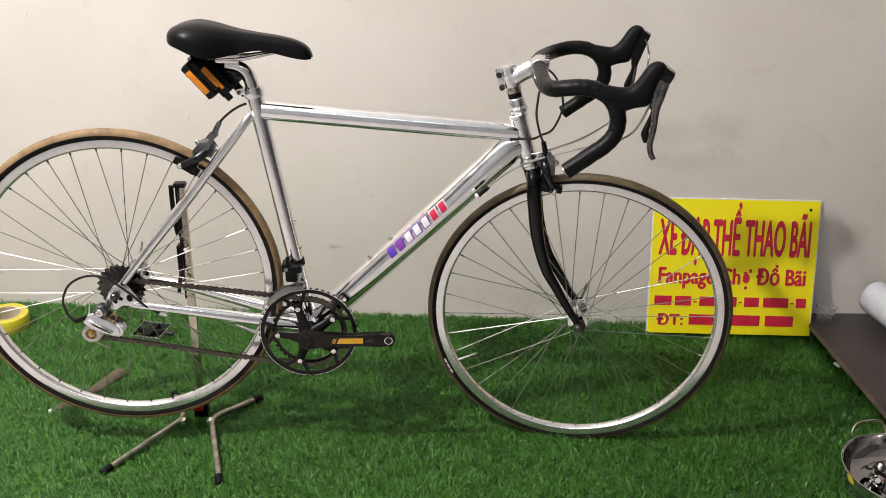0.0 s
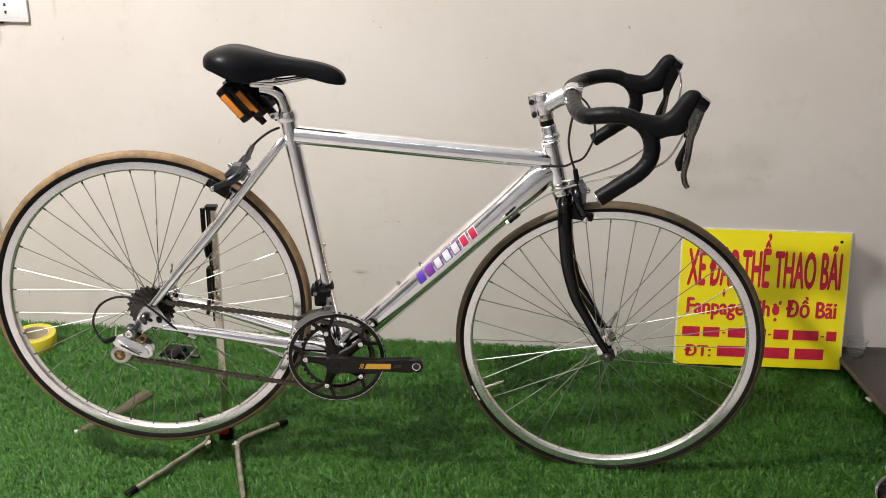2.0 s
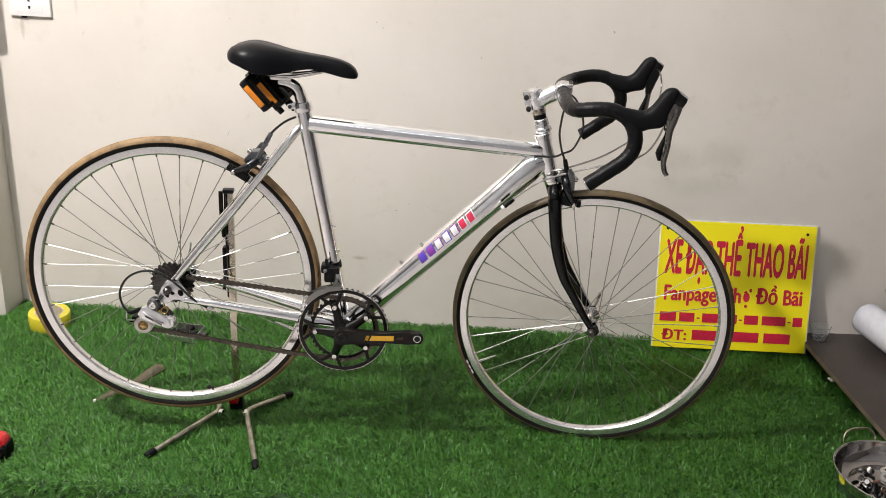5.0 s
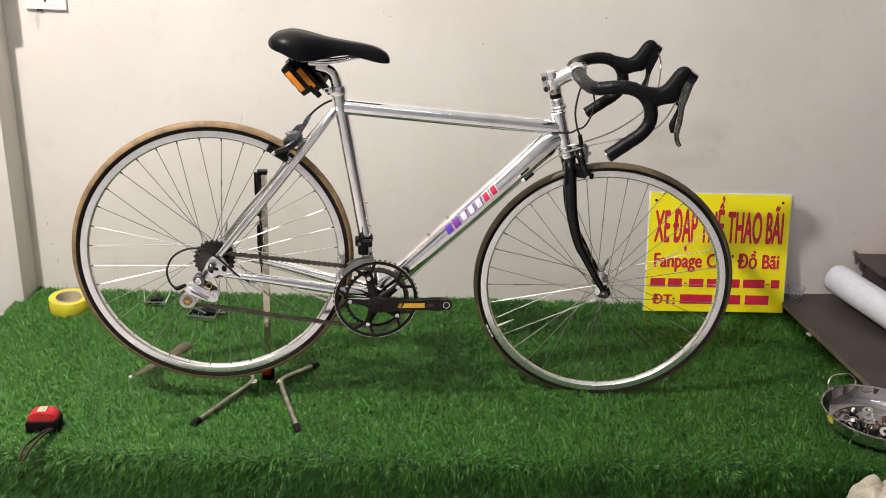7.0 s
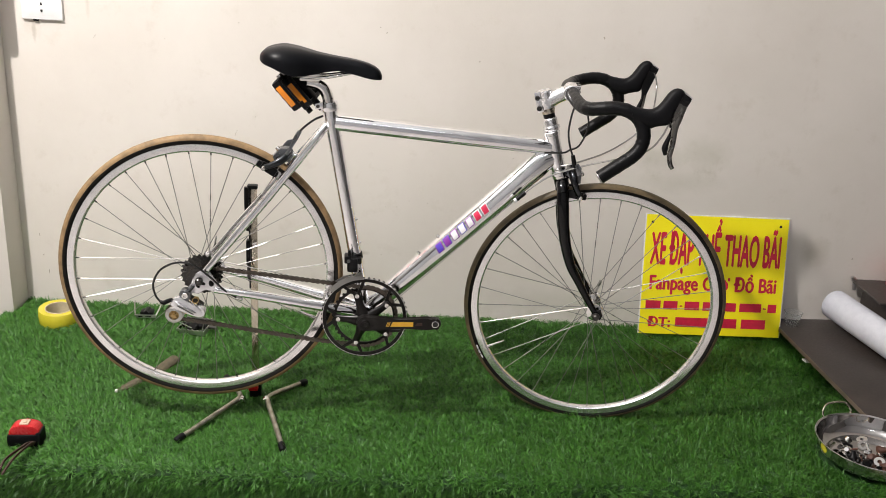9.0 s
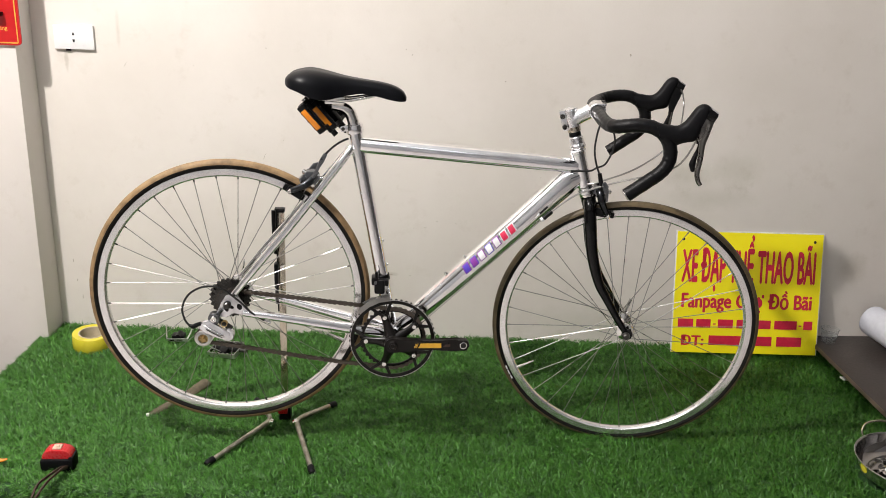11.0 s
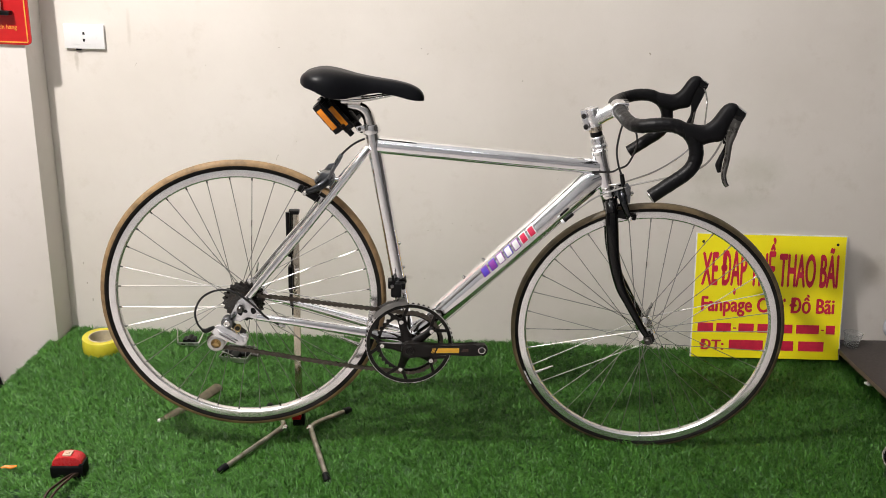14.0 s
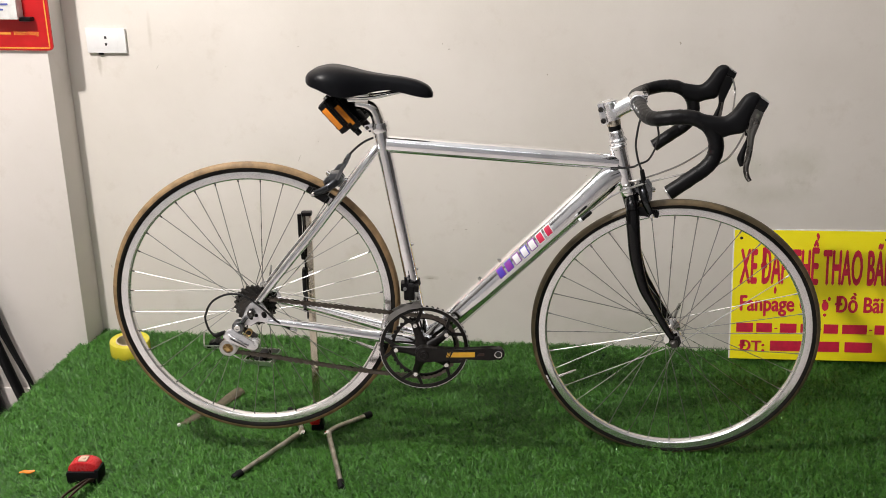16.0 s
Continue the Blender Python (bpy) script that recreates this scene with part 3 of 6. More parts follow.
def decal(s0, s1, a0, a1, slant=0.0045, lift=0.0006):
    """A thin curved patch on the down tube: from s0 to s1 along it, over the angles a0 to a1 round it."""
    b = bmesh.new()
    rows = []
    for k in range(9):
        a = radians(a0 + (a1 - a0) * k / 8)
        row = []
        for s in (s0, s1):
            s = s + slant * k / 8
            r = float(np.interp(s, [0, 0.225, 0.448], [0.0240, 0.0275, 0.0297])) + lift
            row.append(b.verts.new(DT0 + dt * s + r * (math.sin(a) * dt_up - math.cos(a) * Y)))
        rows.append(row)
    for p, q in zip(rows, rows[1:]):
        b.faces.new((p[0], p[1], q[1], q[0]))
    return b


# seven outlined colour blocks with gaps stand for the maker's mark
MARK = ((M_BLUE, M_PURPLE), (M_PURPLE, M_BLUE), (M_WHITE_INK, M_PURPLE), (M_WHITE_INK, M_BLUE), (M_WHITE_INK, M_PURPLE), (M_RED_INK2, M_WHITE_INK), (M_RED_INK2, M_WHITE_INK))
for i, (mat, rim_mat) in enumerate(MARK):
    s = 0.1500 + i * 0.0243
    block = part("decal_block", decal(s, s + 0.0188, -2, 48), rim_mat, down_tube, "thin outline of the coloured decal")
    part("decal_fill", decal(s + 0.0020, s + 0.0168, 2, 43, 0.0038, 0.0011), mat, block, "coloured decal block")

# seat post, clamp, saddle
post_dir = (SEAT_TOP - BB).normalized()
post = part("seat_post", tube(curve([SEAT_TOP - post_dir * 0.02, SEAT_TOP + post_dir * 0.020, (0.2905, 0, 0.857), (0.283, 0, 0.8705), (0.268, 0, 0.879), (0.246, 0, 0.8815)], 6), [0.0136] * 4 + [0.0125, 0.0115], 20), M_CHROME, bike, "bright alloy seat post bent back at the top")
clamp = part("seat_clamp", lathe([(0.0165, -0.010), (0.0200, -0.010), (0.0208, -0.008), (0.0208, 0.008), (0.0200, 0.010), (0.0140, 0.010)], SEAT_TOP + post_dir * 0.008, post_dir, 28), M_ALU, bike, "polished clamp collar")
part("clamp_ear", moved(box((0.020, 0.012, 0.014), (0, 0, 0), 0.003), Matrix.Translation((0.2745, -0.010, 0.832)) @ pose(0, 0, 0, 0, -10, 0)), M_ALU, clamp)
part("clamp_bolt", rod((0.2715, -0.020, 0.832), (0.2715, 0.010, 0.832), 0.0042), M_DARKSTEEL, clamp)
head_clamp = part("saddle_clamp", merge(box((0.046, 0.042, 0.010), (0.252, 0, 0.894), 0.003), box((0.040, 0.050, 0.008), (0.256, 0, 0.9035), 0.003)), M_CHROME, bike, "chrome saddle rail clamp")
part("clamp_bolt", rod((0.250, 0, 0.868), (0.250, 0, 0.892), 0.0065), M_DARKSTEEL, head_clamp)

SADDLE = Matrix.Translation((0.262, 0, 0)) @ pose(0, 0, 0, 0, 0, -4.0) @ Matrix.Translation((-0.262, 0, 0))


def saddle_shell():
    """Lofted from the broad tail to the rounded nose."""
    #        x      half   top    skirt  round
    rows = [(0.1405, 0.018, 0.9420, 0.936), (0.1445, 0.034, 0.9500, 0.931), (0.1545, 0.050, 0.9580, 0.926), (0.1715, 0.062, 0.9635, 0.922), (0.1920, 0.068, 0.9668, 0.914),
            (0.2150, 0.066, 0.9648, 0.906), (0.2400, 0.056, 0.9600, 0.904), (0.2650, 0.042, 0.9545, 0.908), (0.2900, 0.032, 0.9505, 0.9125), (0.3200, 0.0265, 0.9465, 0.9160),
            (0.3500, 0.0240, 0.9430, 0.9105), (0.3780, 0.0225, 0.9375, 0.9035), (0.3980, 0.0205, 0.9300, 0.9000), (0.4100, 0.0165, 0.9215, 0.8995), (0.4165, 0.0090, 0.9105, 0.9005)]
    outer = curve([r[:3] for r in rows], 3)
    lower = curve([(r[3], 0, 0) for r in rows], 3)
    b = bmesh.new()
    rings = []
    for (x, h, top), (skirt, _, _) in zip(outer, lower):
        ring = []
        for k in range(19):
            a = math.pi * k / 18
            c, s = math.cos(a), math.sin(a)
            y = h * math.copysign(abs(c) ** 0.75, c)
            groove = -(0.002 + 0.004 * max(0.0, 1 - (x - 0.14) / 0.06)) * math.exp(-(y / 0.012) ** 2)
            ring.append(b.verts.new((x, y, skirt + (top - skirt) * s ** 0.62 + groove)))
        # tucked-under edge
        ring.append(b.verts.new((x, -h * 0.78, skirt + 0.003)))
        ring.append(b.verts.new((x, 0.0, skirt + 0.45 * (top - skirt))))
        ring.append(b.verts.new((x, h * 0.78, skirt + 0.003)))
        rings.append(ring)
    n = len(rings[0])
    for p, q in zip(rings, rings[1:]):
        for k in range(n):
            b.faces.new((p[k], p[(k + 1) % n], q[(k + 1) % n], q[k]))
    b.faces.new(rings[0]), b.faces.new(rings[-1][::-1])
    return b


saddle = part("saddle", saddle_shell(), M_SADDLE, bike, "smooth black padded saddle", at=SADDLE)
for s in (-1, 1):
    part("saddle_rail", tube(curve([(0.178, s * 0.030, 0.915), (0.205, s * 0.026, 0.902), (0.235, s * 0.022, 0.899), (0.280, s * 0.022, 0.8985), (0.315, s * 0.018, 0.9040), (0.360, s * 0.008, 0.9140)], 5), 0.0036, 10), M_CHROME, saddle, "chrome rail")

# headset, stem
STEER_LOW = Vector((0.0000, 0, 0.666))
steer = Vector((-0.283, 0, 1)).normalized()


def on_steer(z):
    return STEER_LOW + steer * ((z - STEER_LOW.z) / steer.z)


headset = part("headset", lathe([(0.012, 0.0), (0.0190, 0.0), (0.0202, 0.002), (0.0205, 0.005), (0.0198, 0.009), (0.0176, 0.0115), (0.0170, 0.014), (0.0168, 0.027), (0.0160, 0.029), (0.0145, 0.0305), (0.012, 0.031)], on_steer(0.792), steer, 32), M_CAST, bike, "bright headset cup and lock nut", at=FRONT)
part("headset_cup", lathe([(0.0150, 0.0), (0.0205, 0.001), (0.0215, 0.005), (0.0205, 0.010), (0.017, 0.012)], on_steer(0.676), steer, 28), M_CHROME, headset)
part("steerer_ring", lathe([(0.0125, 0), (0.0142, 0), (0.0142, 0.010), (0.0125, 0.010)], on_steer(0.822), steer, 24), M_BLACK, headset, "black spacer ring")
part("steerer_ring", lathe([(0.0125, 0), (0.0155, 0), (0.0160, 0.010), (0.0145, 0.014), (0.0125, 0.014)], on_steer(0.832), steer, 24), M_COLUMN, headset, "tarnished brass-coloured ring")
BAR = Vector((0.0005, 0, 0.886))
stem_mid = on_steer(0.860)
stem_bm = rod(on_steer(0.8445), on_steer(0.882), 0.0180, seg=26)
stem_bm = lathe([(0.0180, 0), (0.0165, 0.004), (0.0100, 0.006), (0, 0.006)], on_steer(0.882), steer, 26, stem_bm)
stem_bm = tube([stem_mid + Vector((0.004, 0, 0.001)), stem_mid * 0.5 + BAR * 0.5 - Vector((0.005, 0, 0.001)), BAR - Vector((0.013, 0, 0.003))], [0.0195, 0.0175, 0.0182], 24, stem_bm)
stem_bm = tube([BAR - Y * 0.0285, BAR - Y * 0.0265, BAR + Y * 0.0265, BAR + Y * 0.0285], [0.0172, 0.0190, 0.0190, 0.0172], 26, stem_bm)
# split of the bar clamp: two lips above one another in front, and a bead round each end
stem_bm = merge(stem_bm, box((0.018, 0.054, 0.0075), (BAR.x + 0.011, 0, BAR.z + 0.0150), 0.002), box((0.016, 0.054, 0.0070), (BAR.x + 0.012, 0, BAR.z + 0.0045), 0.002))
stem_bm = merge(stem_bm, moved(box((0.020, 0.024, 0.050), (0, 0, 0), 0.004), Matrix.Translation(on_steer(0.858) + Vector((-0.017, 0, 0))) @ pose(0, 0, 0, 0, -16, 0)))
stem = part("stem", stem_bm, M_CAST, bike, "polished forged aluminium stem", at=FRONT)
for z in (0.8680, 0.8430):
    c = on_steer(z) + Vector((-0.021, 0, 0))
    part("stem_bolt", lathe([(0, 0), (0.0030, 0), (0.0034, 0.003), (0.0058, 0.003), (0.0062, 0.0), (0.0062, -0.022), (0, -0.022)], c - Y * 0.0135, -Y, 16), M_DARKSTEEL, stem, "dark steel clamp bolt")
part("bar_clamp_bolt", rod(BAR + Vector((0.0155, -0.013, -0.003)), BAR + Vector((0.0155, -0.013, 0.0205)), 0.0046), M_DARKSTEEL, stem)
part("bar_clamp_bolt", rod(BAR + Vector((0.0155, 0.013, -0.003)), BAR + Vector((0.0155, 0.013, 0.0205)), 0.0046), M_DARKSTEEL, stem)

# fork
fork_pts = [(0.0035, 0.652), (0.0080, 0.610), (0.0185, 0.5375), (0.0395, 0.468), (0.0630, 0.4260), (0.0965, 0.370), (0.1195, 0.336)]
fork_y = [0.030, 0.037, 0.043, 0.047, 0.049, 0.0505, 0.051]
fork = part("fork", tube([on_steer(0.640), on_steer(0.684)], [0.0165, 0.0190], 24), M_FORK, bike, "gloss black raked fork", at=LEANT)
part("fork_crown", tube(curve([(0.003, -0.036, 0.646), (0.002, -0.022, 0.662), (0.001, 0, 0.666), (0.002, 0.022, 0.662), (0.003, 0.036, 0.646)], 5), [0.0125, 0.0150, 0.0165, 0.0150, 0.0125], 18), M_FORK, fork)
for s in (-1, 1):
    part("fork_blade", tube(curve([(x, s * y, z) for (x, z), y in zip(fork_pts, fork_y)], 5), [0.0150, 0.0150, 0.0140, 0.0120, 0.0104, 0.0084, 0.0072], 18, up=(1, 0, 0), flat=0.75), M_FORK, fork)
    part("fork_tip", moved(prism([(0.108, 0.345), (0.130, 0.350), (0.136, 0.334), (0.130, 0.322), (0.116, 0.322), (0.108, 0.330)], 0.006, 0.001), Matrix.Translation((0, s * 0.052, 0))), M_FORK, fork)
part("crown_screw", lathe([(0, 0.001), (0.004, 0.001), (0.005, 0)], (-0.0045, -0.0175, 0.662), -Y, 12), M_CHROME, fork)


# wheels
def wheel(name, centre, frame_at, tread, label, spin, shift, drive, tyre_r, first=0):
    """Rim (the wheel itself) with tyre, hub, spokes and nipples; it turns about the frame's y axis."""
    c = Vector(centre)
    rim_profile = [(0.3165, -0.0100), (0.3120, -0.0104), (0.3020, -0.0100), (0.2985, -0.0070), (0.2970, 0.0), (0.2985, 0.0070), (0.3020, 0.0100), (0.3120, 0.0104), (0.3165, 0.0100), (0.3135, 0.0080), (0.3120, 0.0), (0.3135, -0.0080)]
    w = part(name, lathe(rim_profile, c, Y, 120, closed=True), M_RIM, bike, label, at=frame_at)
    # tyre: black wall near the rim, coloured tread outside
    sec, mats = [], []
    for k in range(16):
        a = radians(-150 + 300 * k / 15)
        half = (tyre_r - 0.3145) / 2
        sec.append((tyre_r - half + half * math.cos(a), 0.0122 * math.sin(a)))
        mats.append(0 if abs(-150 + 300 * (k + 0.5) / 15) > 82 else 1)
    part("tyre", lathe(sec, c, Y, 120, closed=True, mats=mats), [M_TYRE_BLACK, tread], w, "narrow tyre with coloured tread and black sidewall")
    flange = (-0.018, 0.034) if drive else (-0.032, 0.032)
    hub_profile = [(0, -0.052), (0.0075, -0.052), (0.0085, -0.044), (0.0090, flange[0] - 0.006), (0.0215, flange[0] - 0.003), (0.0222, flange[0]), (0.0215, flange[0] + 0.003), (0.0110, flange[0] + 0.010), (0.0092, 0.0), (0.0110, flange[1] - 0.010), (0.0215, flange[1] - 0.003), (0.0222, flange[1]), (0.0215, flange[1] + 0.003), (0.0090, flange[1] + 0.006), (0.0085, 0.048), (0.0075, 0.056), (0, 0.056)]
    part("hub", lathe(hub_profile, c, Y, 32), M_CHROME, w, "chrome hub shell")
    spoke_mesh = nip = None
    for i in range(36):
        side = (i + first) % 2
        a = radians(spin + i * 10)
        lead = ((i + shift) // 2) % 2
        b = a + radians(64 if lead else -64)
        rim = Vector((0.2985 * math.cos(a), 0.0015 if side else -0.0015, 0.2985 * math.sin(a)))
        root = Vector((0.0195 * math.cos(b), flange[side] + (0.0022 if lead else -0.0022), 0.0195 * math.sin(b)))
        d = (rim - root).normalized()
        sp = part("spoke", rod(c + root, c + rim - d * 0.006, 0.00102, seg=6), M_SPOKE, w)
        part("nipple", rod(c + rim - d * (0.007 if drive else 0.010), c + rim + d * 0.001, 0.0019, seg=7), M_SPOKE if not drive else M_DARKSTEEL, w)
    return w


rear_wheel = wheel("rear_wheel", REAR, Matrix(), M_TYRE_TAN, "silver rear wheel with tan tyre", 4.9, 0, True, 0.3385)
front_wheel = wheel("front_wheel", AXLE, LEANT, M_TYRE_BROWN, "silver front wheel with worn brown tyre", 3.4, 1, False, 0.3360, 1)
# valves and a rim sticker
for w, c, a in ((front_wheel, AXLE, 208.0), (rear_wheel, REAR, 336.0)):
    d = Vector((math.cos(radians(a)), 0, math.sin(radians(a))))
    part("valve", tube([c + d * 0.300, c + d * 0.285, c + d * 0.284, c + d * 0.262, c + d * 0.2615, c + d * 0.252], [0.0042, 0.0042, 0.0031, 0.0031, 0.0022, 0.0022], 10), M_CHROME, w, "bright valve stem")


def rim_patch(c, a0, a1, r0, r1, y, mat, parent, label):
    b = bmesh.new()
    rows = [[b.verts.new((c[0] + r * math.cos(radians(a0 + (a1 - a0) * k / 8)), yy, c[2] + r * math.sin(radians(a0 + (a1 - a0) * k / 8)))) for r, yy in ((r0, y), (r1, y), (r1, y + 0.0006), (r0, y + 0.0006))] for k in range(9)]
    for p, q in zip(rows, rows[1:]):
        for k in range(4):
            b.faces.new((p[k], p[(k + 1) % 4], q[(k + 1) % 4], q[k]))
    b.faces.new(rows[0]), b.faces.new(rows[-1][::-1])
    return part("sticker", b, mat, parent, label)


rim_patch(REAR, 246, 257, 0.3035, 0.3105, -0.0112, M_LABEL_YEL, rear_wheel, "faded yellow rim sticker")
for a in (204, 206.6, 209.2):
    rim_patch(AXLE, a, a + 2.0, 0.3200, 0.3235, -0.0135, M_WHITE_INK, front_wheel, "worn white tyre lettering bars")

# quick-release levers and axle ends
qr = part("quick_release", tube(curve([(0.122, 0.058, 0.333), (0.126, 0.066, 0.338), (0.132, 0.068, 0.356), (0.139, 0.068, 0.378)], 5), [0.0055, 0.0050, 0.0060, 0.0050], 12, flat=0.6), M_SATIN, bike, "grey quick-release lever", at=LEANT)
part("axle_nut", lathe([(0, 0.012), (0.0060, 0.012), (0.0092, 0.008), (0.0098, 0), (0.0098, -0.004)], AXLE - Y * 0.056, -Y, 20), M_DARKSTEEL, bike, "dark axle nut", at=LEANT)
part("quick_release", tube(curve([(0, 0.074, 0.414), (0.004, 0.080, 0.420), (0.014, 0.082, 0.446), (0.020, 0.082, 0.474)], 5), [0.0045, 0.0040, 0.0042, 0.0036], 12, flat=0.6), M_SATIN, bike, "grey quick-release lever")
part("axle_nut", lathe([(0, 0.010), (0.0055, 0.010), (0.0085, 0.007), (0.0090, 0), (0.0090, -0.004)], REAR - Y * 0.070, -Y, 20), M_DARKSTEEL, bike)


# drivetrain
def cog(radius, teeth, thick, inner, y, centre, depth=0.0042):
    b = bmesh.new()
    n = teeth * 4
    outer = []
    for i in range(n):
        a = 2 * math.pi * i / n
        r = radius + (depth / 2 if i % 4 in (1, 2) else -depth / 2)
        outer.append((r * math.cos(a), r * math.sin(a)))
    rings = []
    for yy in (y - thick / 2, y + thick / 2):
        rings.append(([b.verts.new((centre[0] + px, yy, centre[2] + pz)) for px, pz in outer],
                      [b.verts.new((centre[0] + inner * math.cos(2 * math.pi * i / n), yy, centre[2] + inner * math.sin(2 * math.pi * i / n))) for i in range(n)]))
    (o0, i0), (o1, i1) = rings
    for k in range(n):
        j = (k + 1) % n
        b.faces.new((o0[k], o0[j], i0[j], i0[k]))
        b.faces.new((o1[j], o1[k], i1[k], i1[j]))
        b.faces.new((o0[j], o0[k], o1[k], o1[j]))
        b.faces.new((i0[k], i0[j], i1[j], i1[k]))
    return b


cassette = part("cassette", lathe([(0.012, -0.058), (0.0165, -0.058), (0.0175, -0.056), (0.0175, -0.022), (0.012, -0.022)], REAR, Y, 24), M_DARKSTEEL, bike, "greasy dark rear cassette")
for k, teeth in enumerate((24, 22, 20, 18, 17, 15, 14, 13)):
    part("sprocket", cog(teeth * 0.0127 / (2 * math.pi), teeth, 0.0019, 0.016, -0.024 - k * 0.0045, REAR), M_DARKSTEEL, cassette)

crankset = part("crankset", lathe([(0.0, -0.092), (0.010, -0.092), (0.0125, -0.090), (0.019, -0.086), (0.021, -0.070), (0.017, -0.050), (0.012, -0.036), (0, -0.036)], BB, Y, 28), M_CRANK, bike, "dark anodised double crankset")
for name, r, teeth, y, inner in (("chainring", 0.1046, 52, -0.0505, 0.0945), ("chainring", 0.0785, 39, -0.0425, 0.0700)):
    ring = part(name, cog(r, teeth, 0.0028, inner, y, BB), M_CRANK if r < 0.09 else [M_CRANK], crankset, "black toothed chainring")
    for k in range(5):
        a = radians(108 + 72 * k)
        if r > 0.09:
            tab = merge(prism([(0.058, -0.0075), (0.070, -0.0075), (0.074, 0), (0.070, 0.0075), (0.058, 0.0075)], 0.0026),
                        prism([(0.064, -0.0075), (0.070, -0.0020), (0.0930, -0.0205), (0.0905, -0.0275)], 0.0026), prism([(0.064, 0.0075), (0.070, 0.0020), (0.0930, 0.0205), (0.0905, 0.0275)], 0.0026))
            part("ring_tab", moved(tab, Matrix.Translation((BB.x, y, BB.z)) @ Matrix.Rotation(-a, 4, "Y")), M_CRANK, ring)
silver_edge = lathe([(0.1030, -0.0524), (0.1042, -0.0524), (0.1042, -0.0486), (0.1030, -0.0486)], BB, Y, 100, closed=True)
part("ring_edge", silver_edge, M_SATIN, crankset, "worn bright tooth edge")
for k in range(5):
    a = radians(108 + 72 * k)
    turn = Matrix.Translation((BB.x, 0, BB.z)) @ Matrix.Rotation(-a, 4, "Y")
    arm = tube([(0.012, -0.070, 0), (0.040, -0.0615, 0), (0.068, -0.0560, 0), (0.072, -0.0555, 0)], [0.0165, 0.0098, 0.0086, 0.0060], 12, up=(0, 0, 1), flat=0.55)
    part("spider_arm", moved(arm, turn), M_CRANK, crankset)
    part("ring_bolt", moved(lathe([(0, -0.0005), (0.0022, -0.0005), (0.0026, 0.001), (0.0050, 0.001), (0.0054, 0), (0.0054, -0.006)], (0.065, -0.0645, 0), -Y, 14), turn), M_CHROME, crankset, "chrome chainring bolt")
# right crank arm, pointing forward and a touch up
arm_out = []
for k in range(25):
    a = math.pi / 2 + math.pi * k / 24
    arm_out.append((0.0185 * math.cos(a), 0.0185 * math.sin(a)))
arm_out += [(0.040, -0.0155), (0.090, -0.0118), (0.152, -0.0112)]
for k in range(19):
    a = -math.pi / 2 + math.pi * k / 18
    arm_out.append((0.172 + 0.0150 * math.cos(a), 0.0148 * math.sin(a)))
arm_out += [(0.152, 0.0112), (0.090, 0.0118), (0.040, 0.0155)]
ARM = Matrix.Translation((BB.x, -0.083, BB.z)) @ pose(0, 0, 0, 0, -0.6, 0.0)
crank_arm = part("crank_arm", moved(prism(arm_out, 0.015, 0.004), ARM), M_CRANK, crankset, "dark crank arm with amber decal and no pedal")
for lo, hi, z0, z1, mat, lab in ((0.062, 0.118, -0.0060, 0.0060, M_CRANK_YEL, "amber decal"), (0.122, 0.140, -0.0035, 0.0030, M_STRAP, "small dark red decal")):
    part("decal_bar", moved(prism([(lo + 0.006, z1), (lo, z0), (hi, z0), (hi, z1)], 0.0012), ARM @ Matrix.Translation((0.0, -0.0079, 0))), mat, crankset, lab)
for k in range(3):
    part("decal_bar", moved(prism([(0.0555 + k * 0.0028 + 0.004, 0.0058), (0.0555 + k * 0.0028, -0.0058), (0.0568 + k * 0.0028, -0.0058), (0.0568 + k * 0.0028 + 0.004, 0.0058)], 0.0012), ARM @ Matrix.Translation((-0.004, -0.0079, 0))), M_CRANK_YEL, crankset)
part("pedal_hole", moved(lathe([(0, 0.0006), (0.0068, 0.0006), (0.0070, -0.002)], (0.172, -0.0075, 0), -Y, 18), ARM), M_HOLE, crankset, "dark pedal hole")
part("pedal_thread", moved(lathe([(0.0066, 0.0004), (0.0070, 0.0016), (0.0090, 0.0012), (0.0094, -0.003), (0.0066, -0.003)], (0.172, -0.0075, 0), -Y, 24, closed=True), ARM), M_CHROME, crankset, "bright threaded pedal hole")
part("crank_bolt", moved(lathe([(0, 0.0), (0.005, 0.0), (0.006, 0.0015), (0.0095, 0.0015), (0.0105, -0.001)], (0, -0.0088, 0), -Y, 18), ARM), M_CRANK, crankset)


